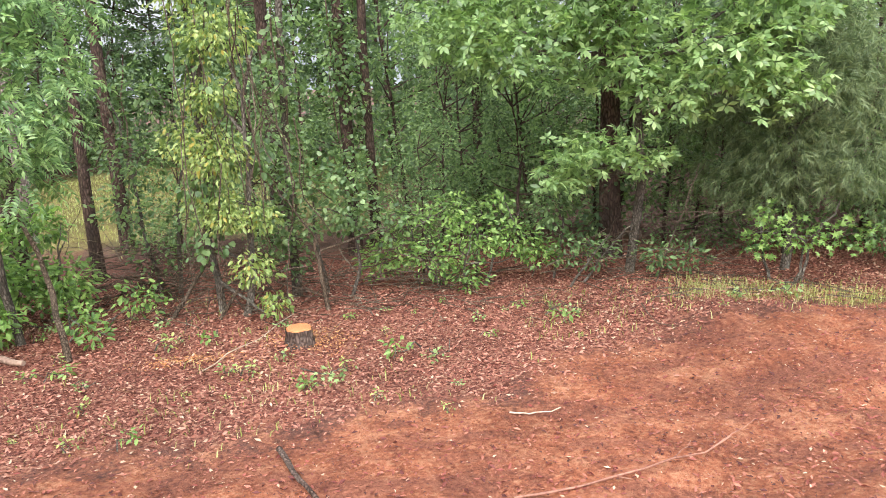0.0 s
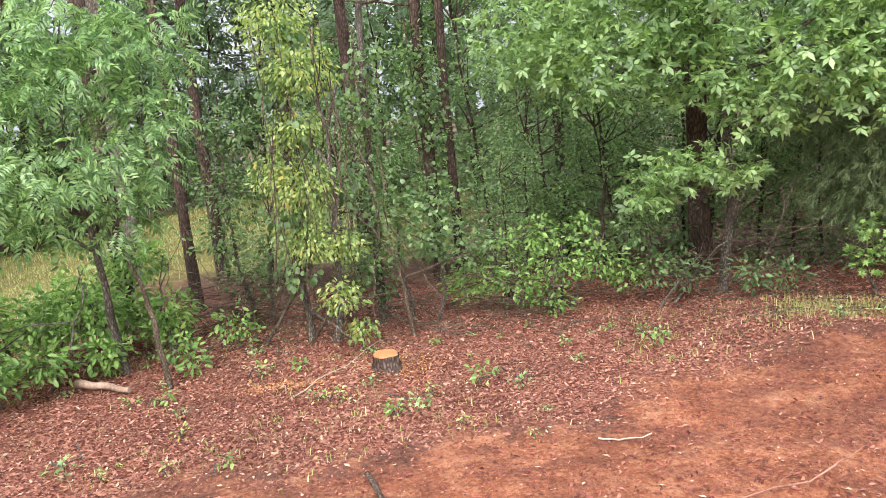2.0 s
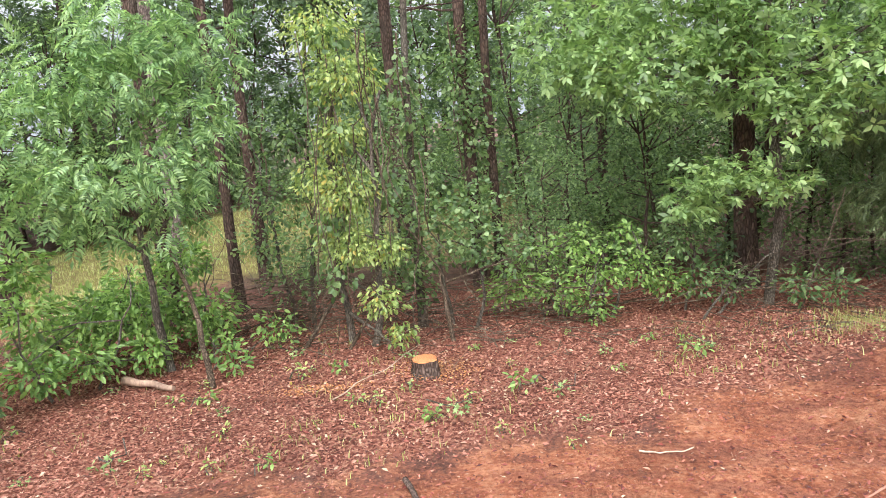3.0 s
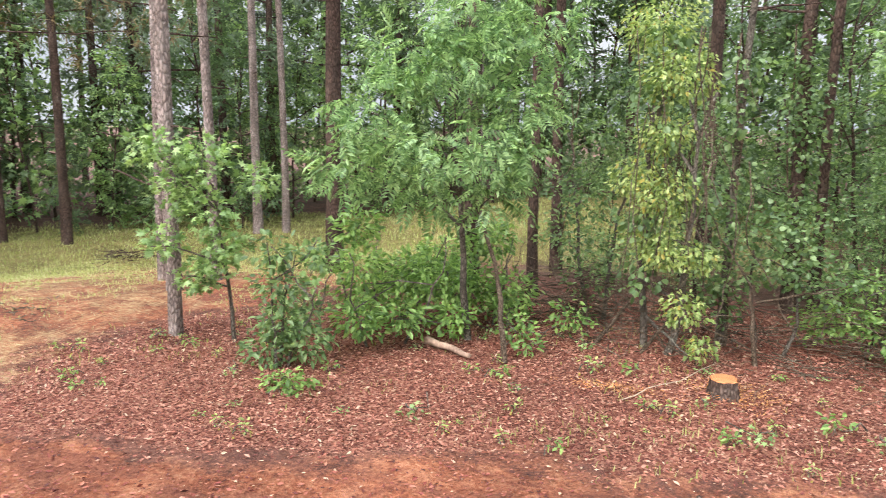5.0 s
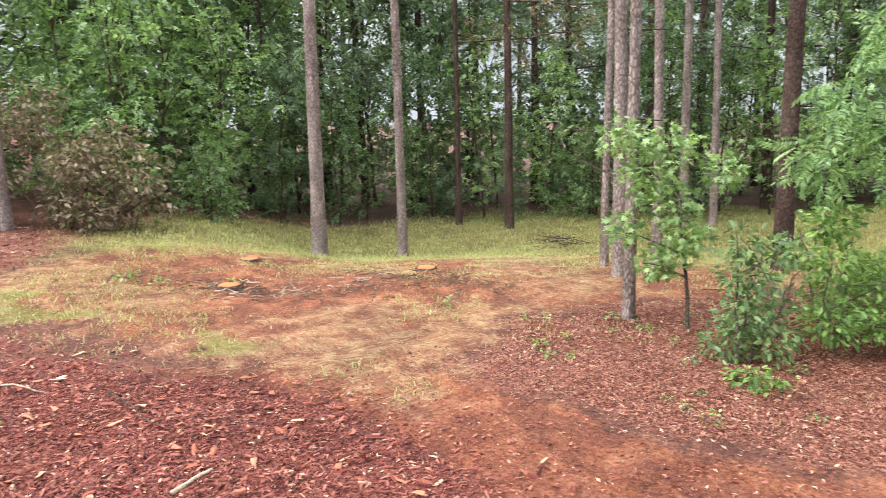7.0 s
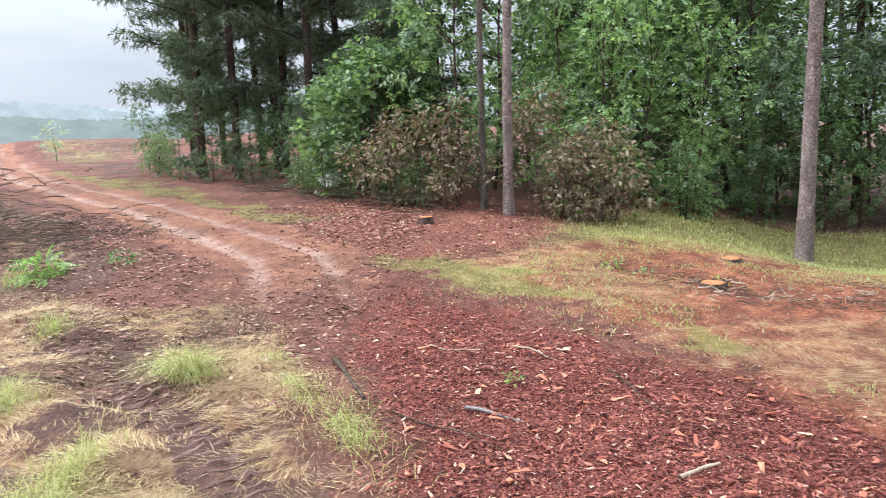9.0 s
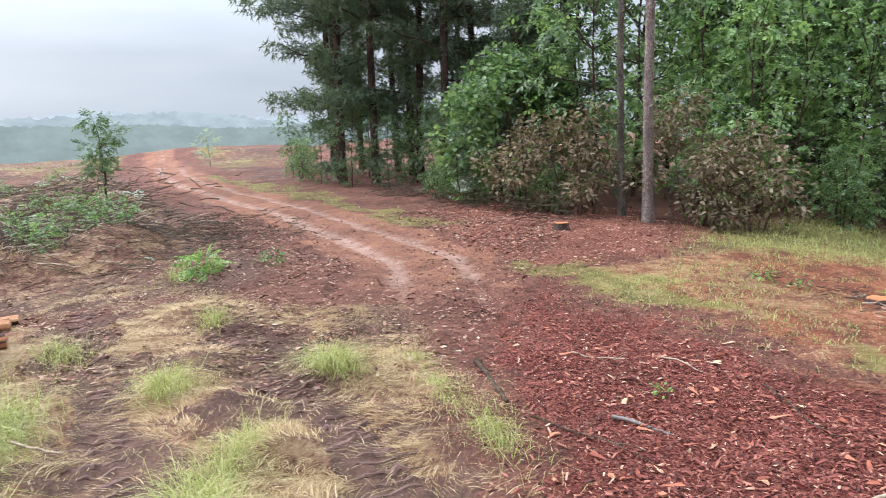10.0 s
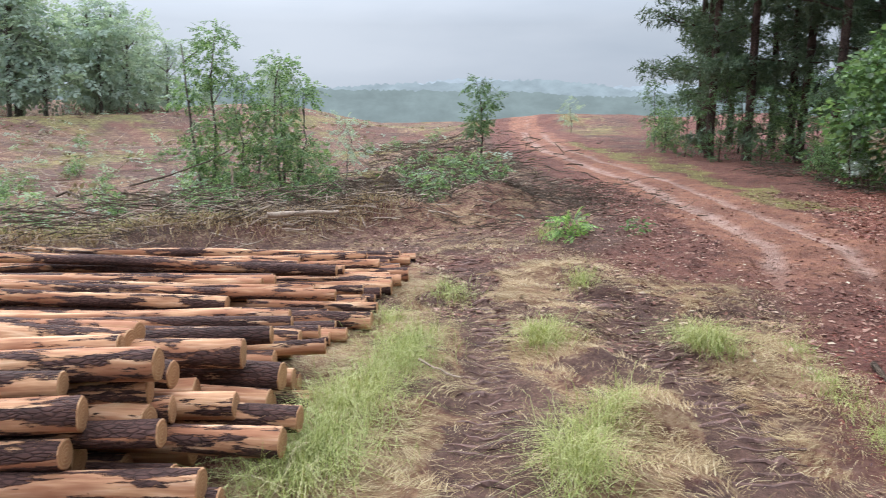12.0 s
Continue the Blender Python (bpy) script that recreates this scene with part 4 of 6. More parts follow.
leafy("green_shrub", 0.18, 5.62, local(0.18, 5.62, ((-0.35, 5.5, 0.35, 0.22), (-0.05, 5.45, 0.28, 0.24), (0.25, 5.45, 0.42, 0.24), (0.55, 5.5, 0.4, 0.2), (0.1, 5.6, 0.6, 0.2), (0.45, 5.65, 0.64, 0.15), (-0.5, 5.65, 0.22, 0.2), (0.75, 5.6, 0.26, 0.18), (-0.2, 5.6, 0.56, 0.14), (0.2, 5.35, 0.16, 0.16))), "oval", 5600, 0.047, LEAF_BUSH, "bright green leafy bush at the wood's edge", 5, 0.012, category="shrub", spread=0.15)
leafy("shrub", 0.95, 5.6, local(0.95, 5.6, ((0.95, 5.55, 0.3, 0.22), (0.9, 5.7, 0.6, 0.25), (1.2, 5.65, 0.25, 0.2), (1.65, 5.5, 0.22, 0.2), (1.9, 5.5, 0.2, 0.16))), "oval", 3600, 0.052, LEAF_MID, "thin green shrub among bare twigs", 3, 0.012, category="shrub")
leafy("vine_tree", -1.5, 5.0, local(-1.5, 5.0, ((-1.5, 5.0, 1.55, 0.22), (-1.46, 4.96, 1.15, 0.24), (-1.43, 4.9, 0.78, 0.2), (-1.26, 4.78, 0.42, 0.17), (-1.68, 5.1, 1.25, 0.22), (-1.42, 5.0, 1.95, 0.28), (-1.6, 5.1, 0.8, 0.2), (-1.2, 4.85, 0.75, 0.15), (-1.62, 5.2, 2.3, 0.3), (-1.12, 4.72, 0.2, 0.12))),
      "oval", 9500, 0.04, LEAF_VINE, "dead sapling hung with yellow-green vines", 2, 0.03, droop=0.9, extra=("round", blob_balls(7, 0.28, 0.3, 2.2, 0.15, 0.25), 1800, 0.05, LEAF_MID))
leafy("shrub", -0.8, 5.4, local(-0.8, 5.4, ((-0.88, 5.3, 0.92, 0.25), (-0.68, 5.23, 0.74, 0.26), (-0.6, 5.3, 1.0, 0.22), (-1.0, 5.4, 0.6, 0.22), (-0.45, 5.4, 0.6, 0.25))), "round", 3400, 0.04, LEAF_MID, "airy shrub with small pale green leaves", 2, 0.016, category="shrub")
leafy("walnut_tree", -2.75, 4.57, local(-2.75, 4.57, ((-2.74, 4.4, 1.95, 0.36), (-3.2, 4.0, 1.72, 0.3), (-2.45, 4.5, 1.42, 0.28), (-3.4, 3.95, 1.32, 0.26), (-2.7, 4.1, 1.45, 0.3), (-3.05, 4.25, 2.1, 0.34), (-2.4, 4.6, 1.75, 0.3), (-3.0, 4.1, 1.4, 0.26), (-2.75, 4.6, 2.4, 0.4), (-2.3, 4.7, 2.2, 0.3), (-3.1, 4.5, 1.1, 0.22), (-2.5, 4.4, 1.15, 0.2))),
      "compound", 760, 0.19, LEAF_WALNUT, "young walnut with bright feathery leaves and leaning stem", 1, 0.032, BARK_GREY, droop=0.55)
leafy("oak_sapling", -4.20, 3.63, local(-4.20, 3.63, ((-4.55, 3.3, 1.45, 0.2), (-4.3, 3.52, 1.38, 0.2), (-4.05, 3.76, 1.2, 0.17), (-4.45, 3.4, 1.15, 0.2), (-4.3, 3.5, 0.98, 0.2), (-4.28, 3.54, 0.6, 0.17), (-4.52, 3.3, 0.78, 0.16), (-4.2, 3.6, 0.75, 0.18), (-4.4, 3.45, 0.5, 0.16))),
      "lobed", 4800, 0.07, LEAF_OAK, "oak sapling with fresh lobed leaves at the litter's edge", 1, 0.018, BARK_GREY)
leafy("shrub", -3.57, 3.45, local(-3.57, 3.45, ((-3.57, 3.4, 0.78, 0.16), (-3.55, 3.42, 0.55, 0.2), (-3.52, 3.45, 0.32, 0.22), (-3.65, 3.4, 0.14, 0.2), (-3.4, 3.5, 0.18, 0.2), (-3.35, 3.6, 0.75, 0.14))), "oval", 5000, 0.055, LEAF_MID, "upright dark green shrub on leaf litter", 3, 0.012, category="shrub", spread=0.05)
leafy("green_shrub", -3.35, 4.3, local(-3.35, 4.3, ((-3.4, 4.1, 0.6, 0.2), (-3.3, 3.95, 0.25, 0.2), (-3.3, 4.6, 0.4, 0.3), (-3.05, 4.7, 0.42, 0.26), (-3.5, 4.2, 0.85, 0.2), (-3.1, 4.2, 0.25, 0.2), (-3.6, 4.4, 0.3, 0.22), (-2.85, 4.5, 0.2, 0.18))), "oval", 8000, 0.055, LEAF_BUSH, "tangled bright green shrub under the walnut", 5, 0.012, category="shrub", spread=0.18)
leafy("shrub", -2.5, 4.75, local(-2.5, 4.75, ((-2.4, 4.7, 0.15, 0.16), (-2.25, 4.5, 0.1, 0.12), (-2.7, 5.0, 0.2, 0.2), (-2.1, 4.95, 0.2, 0.18))), "oval", 4200, 0.05, LEAF_BUSH, "low green shoots beside a cut log", 3, 0.008, category="shrub")
leafy("green_shrub", -2.95, 5.05, local(-2.95, 5.05, ((-3.0, 5.0, 0.35, 0.28), (-2.7, 5.1, 0.3, 0.25), (-3.3, 5.1, 0.5, 0.26), (-2.9, 5.2, 0.7, 0.22), (-3.6, 5.0, 0.35, 0.25))), "oval", 8000, 0.055, LEAF_BUSH, "bright green shrub behind a leaning stem", 4, 0.012, category="shrub", spread=0.15)
leafy("shrub", -3.85, 4.0, local(-3.85, 4.0, ((-3.85, 4.0, 0.3, 0.22), (-3.8, 4.1, 0.6, 0.2), (-3.95, 3.9, 0.15, 0.18))), "lobed", 1900, 0.08, LEAF_OAK, "small leafy oak shoots beside a sapling", 2, 0.01, category="shrub")
leafy("small_bush", -3.19, 3.06, ((0, 0, 0.06, 0.12), (0.09, 0.03, 0.05, 0.1), (-0.1, 0.0, 0.05, 0.09)), "oval", 5000, 0.05, LEAF_BUSH, "small dense green bush on leaf litter", 3, 0.005, category="shrub", spread=0.02)
leafy("shrub", -2.2, 5.7, local(-2.2, 5.7, ((-2.2, 5.7, 0.4, 0.3), (-2.5, 5.9, 0.7, 0.3), (-1.95, 5.5, 0.7, 0.3), (-2.3, 5.8, 1.1, 0.35), (-2.1, 5.6, 1.6, 0.35))), "oval", 3000, 0.05, LEAF_MID, "leafy sapling between pine trunks", 2, 0.02, category="shrub")
VINE = thing("hanging_vine", -1.45, 5.0, "tangle of hanging dry vine stems", "vine")
for i in range(34):
    p = np.array((rng.normal(0, 0.3), rng.normal(0, 0.15), rng.uniform(1.0, 2.3)))
    q = p + (rng.normal(0, 0.22), rng.normal(0, 0.12) - 0.05, -rng.uniform(0.6, p[2] * 0.95))
    part("vine_stem", tube(wander(p, q, 9, 0.14), np.full(9, rng.uniform(0.002, 0.005)), 4, caps=False), TWIG, VINE)
# first row of the thicket
for px, py, s, k in ((0.0, 6.5, 0.45, 6), (0.7, 6.4, 0.5, 4), (0.9, 7.0, 0.6, 6), (2.3, 6.6, 0.5, 6), (3.0, 6.3, 0.55, 6), (3.6, 5.7, 0.5, 6), (4.3, 5.6, 0.55, 6), (3.9, 6.6, 0.8, 1), (-2.5, 7.0, 0.35, 4), (1.7, 7.1, 0.75, 6), (-0.3, 7.9, 0.7, 6), (-1.6, 6.9, 0.45, 4), (-0.9, 7.5, 0.5, 6), (-2.0, 7.9, 0.5, 4), (0.2, 7.2, 0.55, 4), (-0.15, 6.0, 0.3, 6)):
    plant(k, px, py, s)



def ivy(x, y, top, wide, mat, label):
    """Vine leaves climbing round a trunk."""
    balls = [(rng.normal(0, 0.07), rng.normal(0, 0.07), z, wide * rng.uniform(0.7, 1.2)) for z in np.arange(0.35, top, wide * 1.1)]
    t = thing("climbing_vine", x, y, label, "vine", "vines on trunks")
    part("vine_stem", tube(wander((0.05, -0.05, 0), (0.03, -0.06, top), 10, 0.12), np.full(10, 0.008), 5), TWIG, t)
    part("leaves", crown("round", balls, 3600, 0.045, 0.6, 1.1, 0.6), mat, t)


ivy(-0.81, 6.8, 2.4, 0.2, LEAF_MID, "green vine climbing a dark double trunk")
ivy(-3.43, 5.85, 1.2, 0.15, LEAF_MID, "green vine round the foot of a pine")
ivy(-1.13, 5.5, 2.2, 0.17, LEAF_MID, "green vine wrapped round a thin grey stem")
ivy(-3.26, 7.52, 1.8, 0.16, LEAF_DARK, "dark vine climbing a slim pine")
ivy(1.5, 6.4, 1.0, 0.16, LEAF_DARK, "dark vine round the foot of a stout trunk")

# brush and vines across the road
for px, py, top, w in ((-14.3, -3.1, 1.5, 0.8), (-13.7, -2.1, 1.8, 0.8), (-13.25, -0.3, 1.9, 0.75), (-12.75, 0.55, 1.4, 0.7)):
    leafy("withered_brush", px, py, blob_balls(11, w, 0.15, top, 0.3, 0.5), "oval", 950, 0.1, LEAF_DEAD, "heap of cut brush with withered brown leaves", 5, 0.02, TWIG, "brush", "withered brush", spread=0.25)
leafy("vine_mound", -16.3, -3.8, blob_balls(22, 1.5, 0.3, 2.9, 0.5, 0.8), "round", 800, 0.12, LEAF_MID, "big mound of green vines over a low tree", 3, 0.05, BARK_DARK, "shrub", spread=0.2)
leafy("flowering_vine", -15.55, -4.75, blob_balls(8, 0.28, 0.25, 1.5, 0.16, 0.26), "round", 4500, 0.07, LEAF_PALE, "vine with pale whitish leaves on a green mound", 2, 0.02, BARK_DARK, "vine", extra=("round", blob_balls(6, 0.4, 0.2, 1.5, 0.2, 0.3), 600, 0.1, LEAF_MID))
for px, py, s in ((-14.6, -3.3, 0.32), (-15.3, -4.4, 0.3), (-14.0, -2.7, 0.3), (-16.6, -5.6, 0.3), (-17.4, -5.4, 0.4)):
    plant(3, px, py, s)

# ---------------------------------------------------------------- clear-cut, saplings and far trees
leafy("birch_sapling", -7.75, -14.0, ((-0.25, 0, 3.1, 0.42), (0.0, 0.2, 2.6, 0.42), (0.15, -0.2, 2.1, 0.42), (-0.1, 0.1, 1.5, 0.45), (0.3, 0.3, 1.0, 0.45), (-0.35, -0.1, 0.7, 0.5), (0.1, 0, 0.35, 0.5), (-0.5, 0.1, 2.4, 0.3)), "spray", 800, 0.17, LEAF_MID, "slender young tree spared on the clear-cut", 2, 0.035, BARK_GREY, group="saplings on the clear-cut")
leafy("birch_sapling", -9.1, -13.3, ((0.15, 0, 2.6, 0.38), (-0.2, 0.2, 2.2, 0.42), (0.1, -0.2, 1.7, 0.48), (0.35, 0.2, 1.2, 0.5), (-0.3, 0.1, 1.0, 0.45), (0, 0, 0.45, 0.55), (-0.6, 0.3, 0.5, 0.4)), "spray", 900, 0.17, LEAF_MID, "bushy young tree spared on the clear-cut", 3, 0.03, BARK_GREY, group="saplings on the clear-cut", spread=0.12)
leafy("birch_sapling", -8.4, -13.6, ((0, 0, 2.2, 0.36), (0.2, 0.1, 1.7, 0.4), (-0.2, -0.1, 1.2, 0.42), (0, 0.1, 0.6, 0.5)), "spray", 800, 0.17, LEAF_MID, "thin young tree between two taller ones", 2, 0.025, BARK_GREY, group="saplings on the clear-cut")
leafy("birch_sapling", -14.9, -13.1, ((0.1, 0, 2.1, 0.32), (-0.2, 0.1, 1.75, 0.36), (0.25, 0.1, 1.5, 0.36), (-0.1, -0.2, 1.2, 0.4), (0.3, 0, 1.0, 0.3)), "spray", 520, 0.2, LEAF_DARK, "small dark sapling beside the road", 1, 0.03, BARK_DARK, group="saplings on the clear-cut")
leafy("birch_sapling", -15.8, -19.4, ((0, 0, 1.9, 0.35), (0.2, 0, 1.4, 0.45), (-0.2, 0.1, 0.9, 0.5)), "spray", 180, 0.24, LEAF_HAZED, "sapling on the clear-cut, haze mixed into its leaf colour", 1, 0.025, BARK_GREY, group="saplings on the clear-cut")
leafy("birch_sapling", -31.5, -21.0, ((0, 0, 1.4, 0.5), (0.3, 0, 0.8, 0.5)), "spray", 160, 0.26, LEAF_HAZED, "sapling by the crest, haze mixed into its leaf colour", 1, 0.025, BARK_GREY, group="saplings on the clear-cut")
SPROUT = leafy("leafy_regrowth", -10.9, -11.7, blob_balls(6, 0.4, 0.06, 0.5, 0.13, 0.24), "spray", 560, 0.13, LEAF_MID, "patch of leafy regrowth among logging slash", 3, 0.01, category="shrub", group="regrowth on the clear-cut")
for i in range(30):
    az = rng.uniform(124, 164)
    px, py = polar(az, rng.uniform(11.5, 40))
    if seg_dist(np.array(px), np.array(py), ROAD)[0] > 2.0:
        SPROUT.scale = (1, 1, 1)
        copy_thing(SPROUT, pose(px, py, gz(px, py), 0, 0, rng.uniform(0, 360)))
for px, py in ((-8.0, -12.2), (-8.8, -12.3), (-7.2, -12.6), (-9.6, -12.6), (-12.6, -11.8), (-13.8, -12.2), (-6.5, -11.6), (-11.8, -10.8)):
    copy_thing(SPROUT, pose(px, py, gz(px, py), 0, 0, rng.uniform(0, 360)))
for px, py in ((-2.6, -10.9), (-3.6, -11.0), (-4.6, -11.2), (-5.6, -11.0), (-3.2, -12.2), (-5.0, -12.4), (-6.4, -12.4)):
    copy_thing(SPROUT, pose(px, py, gz(px, py) + 0.05, 0, 0, rng.uniform(0, 360)))
leafy("fern_clump", -8.05, -6.1, ((0, 0, 0.12, 0.2), (0.2, 0.1, 0.1, 0.16), (-0.2, -0.1, 0.1, 0.16)), "compound", 500, 0.24, LEAF_BUSH, "low bright green clump at the yard's edge", 3, 0.006, category="plant", spread=0.04)
leafy("small_bush", -8.9, -5.6, ((0, 0, 0.1, 0.18), (0.2, 0, 0.08, 0.14)), "oval", 1500, 0.06, LEAF_MID, "low scrubby plant at the yard's edge", 3, 0.005, category="plant", spread=0.04)

FAR = [leafy("far_tree", 0, 0, blob_balls(14, 1.5, 1.0, (6.5, 5.0)[k], 0.8, 1.3), "spray", 19, 0.8, LEAF_HAZED, "distant broadleaf tree behind the clear-cut, haze mixed into its leaves", 1, 0.12, BARK_GREY, group="far trees") for k in range(2)]
for i in range(32):
    az = 144 + 30 * rng.random() ** 0.9
    r = rng.uniform(54, 68)
    px, py = polar(az, r)
    s = rng.uniform(0.4, 0.65) + 0.8 * sm(149, 158, az)
    m = pose(px, py, gz(px, py) - 0.1, 0, 0, rng.uniform(0, 360))
    k = i % 2
    if i < 2:
        FAR[k].scale = (s, s, s)
        FAR[k].matrix_basis = m @ Matrix.Diagonal((s, s, s, 1))
    else:
        keep = tuple(FAR[k].scale)
        FAR[k].scale = (s, s, s)
        copy_thing(FAR[k], m)
        FAR[k].scale = keep


# Glowing backdrop ridges: haze is put into the colour, paler and bluer with distance.
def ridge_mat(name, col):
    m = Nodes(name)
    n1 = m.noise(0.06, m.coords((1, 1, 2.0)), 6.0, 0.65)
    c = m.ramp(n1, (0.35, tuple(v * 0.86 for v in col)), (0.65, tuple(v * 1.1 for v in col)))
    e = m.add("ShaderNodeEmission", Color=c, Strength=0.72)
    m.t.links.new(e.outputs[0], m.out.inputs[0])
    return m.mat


def ridge(r, top, seed, col, name):
    az = np.arange(86, 200, 0.06)
    a = np.radians(az)
    crest = top * (0.72 + 0.5 * vnoise(az, 0 * az, 0.11, seed)) + r * 0.0022 * vnoise(az, 0 * az, 2.2, seed + 1) + r * 0.0042 * vnoise(az, 0 * az, 5.0, seed + 2)
    V = []
    for f, dr in ((-1.0, -30), (0.35, -12), (0.75, -4), (1.0, 0), (0.3, 40)):
        rr = r + dr + 3 * vnoise(az * 3, f * 9 + 0 * az, 1.0, seed + 3)
        V.append(np.stack([-rr * np.sin(a), rr * np.cos(a), np.where(f > 0, crest * f, -25)], 1))
    n, k = 5, len(az)
    i, j = np.meshgrid(np.arange(n - 1), np.arange(k - 1), indexing="ij")
    F = np.stack([i * k + j, i * k + j + 1, (i + 1) * k + j + 1, (i + 1) * k + j], -1).reshape(-1, 4)
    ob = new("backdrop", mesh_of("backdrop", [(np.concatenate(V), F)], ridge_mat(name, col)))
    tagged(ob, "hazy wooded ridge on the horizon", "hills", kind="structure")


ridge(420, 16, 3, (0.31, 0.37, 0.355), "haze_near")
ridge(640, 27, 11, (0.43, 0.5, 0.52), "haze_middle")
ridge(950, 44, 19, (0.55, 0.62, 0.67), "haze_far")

# ---------------------------------------------------------------- log pile
ENDS = ((-1.6, -3.3), (-6.05, -6.62))
LEFT = np.array((0.669, -0.743, 0.0))
OUT = unit(np.array((ENDS[1][0] - ENDS[0][0], ENDS[1][1] - ENDS[0][1], 0.0)))
HEAD = math.degrees(math.atan2(LEFT[1], LEFT[0]))


def log(x, y, z, r, length, turn, tilt, label):
    """A felled pine log lying along its own x, its butt at the origin."""
    t = thing("pine_log", x, y, label, "log", "logs in the pile", z=z)
    t.matrix_basis = pose(x, y, z, rng.uniform(0, 360) * 0, -tilt, turn)
    n = 11
    line = wander((0, 0, 0), (length, 0, 0), n, 0.03)
    rad = r * np.linspace(1.0, 0.72, n) * (1 + 0.05 * rng.normal(0, 1, n))
    body = tube(line, rad, 14, 0.12, caps=False)
    part("bark", body, LOG_BARK, t, smooth=True)
    for e, k in ((0, 0), (n - 1, 1)):
        ring = body[0][0][e * 14:(e + 1) * 14]
        c = ring.mean(0)
        side = -1 if k == 0 else 1
        inner = c + (ring - c) * 0.93 + (side * 0.006, 0, 0)
        kk = np.arange(14)
        V = np.vstack([ring, inner, [c + (side * 0.008, 0.0, 0.0)]])
        q = np.stack([kk, (kk + 1) % 14, 14 + (kk + 1) % 14, 14 + kk], 1)
        tri = np.stack([14 + kk, 14 + (kk + 1) % 14, np.full(14, 28)], 1)
        part("cut_end", [(V, q), (np.zeros((0, 3)), tri - len(V))], CUT, t, "pale sawn end with rings")
    return t


def pile():
    labels = ("pine log with dark bark and pale scars", "half-peeled pine log with orange wood", "pine log stripped to pale wood")
    span = math.hypot(ENDS[1][0] - ENDS[0][0], ENDS[1][1] - ENDS[0][1])
    u = 0.0
    rows = []
    while u < span:
        r = rng.uniform(0.062, 0.086) if u < 1.3 else rng.uniform(0.045, 0.07)
        u += r
        rows.append((u, r))
        u += r + rng.uniform(0.0, 0.04)
    for u, r in rows:
        back = (rng.uniform(0.0, 0.5) + 0.35 * math.sin(u * 2.2) ** 2) * (0.55 if u > 3.2 else 1.0)
        p = np.array((*ENDS[0], 0)) + OUT * u + LEFT * back
        log(p[0], p[1], gz(p[0], p[1]) + r * 0.95, r, rng.uniform(4.2, 6.0), HEAD + rng.uniform(-5, 5), 0, labels[int(rng.integers(3))])
    for layer, (lo, hi) in enumerate(((0.1, 5.2), (0.12, 2.3), (0.2, 1.5), (0.3, 1.1))):
        u = lo
        while u < hi:
            r = rng.uniform(0.058, 0.08) if u < 1.2 else rng.uniform(0.04, 0.064)
            back = rng.uniform(0.05, 1.0) + 0.12 * layer + (0.25 if u > 2 else 0)
            p = np.array((*ENDS[0], 0)) + OUT * (u + r) + LEFT * back
            log(p[0], p[1], gz(p[0], p[1]) + 0.18 + 0.115 * layer + rng.uniform(-0.015, 0.02), r, rng.uniform(3.6, 5.4), HEAD + rng.uniform(-9, 9), rng.uniform(-1.8, 1.8), labels[int(rng.integers(3))])
            u += 2 * r + rng.uniform(0.01, 0.12 if layer == 0 else 0.05)


pile()


# ---------------------------------------------------------------- stumps, cut wood, sticks
def stump(x, y, r, h, label):
    t = thing("tree_stump", x, y, label, "stump", "stumps")
    n = 18
    th = np.arange(n) * 2 * np.pi / n
    prof = ((-0.04, 1.25), (0.03, 1.1), (h * 0.5, 1.0), (h, 0.98))
    wob = 1 + 0.12 * rng.normal(0, 0.6, n)
    V = np.concatenate([np.stack([r * s * wob * np.cos(th), r * s * wob * np.sin(th), np.full(n, z)], 1) for z, s in prof])
    k = np.arange(n)
    F = np.concatenate([np.stack([i * n + k, i * n + (k + 1) % n, (i + 1) * n + (k + 1) % n, (i + 1) * n + k], 1) for i in range(3)])
    part("bark", [(V, F)], BARK_DARK, t, "dark bark round the stump", smooth=True)
    top = V[-n:] * (0.97, 0.97, 1)
    tv = np.vstack([top, top * (0.9, 0.9, 1) + (0, 0, 0.008), [(0.0, 0.0, h + 0.012)]])
    q = np.stack([k, (k + 1) % n, n + (k + 1) % n, n + k], 1)
    tri = np.stack([n + k, n + (k + 1) % n, np.full(n, 2 * n)], 1)
    part("cut_face", [(tv, q), (np.zeros((0, 3)), tri - len(tv))], CUT_TOP, t, "fresh orange sawn face")


stump(-0.9, 4.36, 0.085, 0.1, "fresh low stump with an orange sawn top")
stump(-11.85, -2.25, 0.11, 0.1, "low stump with a bright orange top")
stump(-7.85, 1.1, 0.12, 0.03, "very low orange stump cut level with the soil")
stump(-7.6, 3.2, 0.11, 0.035, "very low pale stump among dark debris")
stump(-9.6, 1.75, 0.11, 0.03, "low pale stump in yellow grass")


def stick(name, p, q, r, label, mat=TWIG, bend=0.05, category="stick", group="fallen sticks", forks=0):
    p, q = np.array(p, float), np.array(q, float)
    line = wander(p, q, 8, bend)
    t = thing(name, p[0], p[1], label, category, group, z=p[2])
    part("stem", tube(line - p, r * np.linspace(1, 0.55, 8), 7, 0.2), mat, t, smooth=True)
    for i in range(forks):
        k = int(rng.integers(3, 7))
        L = np.linalg.norm(q - p) * rng.uniform(0.2, 0.4)
        d = unit(unit(q - p) + rng.normal(0, 0.6, 3)) * L
        part("twig", tube(wander(line[k] - p, line[k] - p + d, 5, 0.03), r * np.linspace(0.5, 0.2, 5), 5), mat, t)
    return t


def on(x, y, h=0.0):
    return (x, y, gz(x, y) + h)


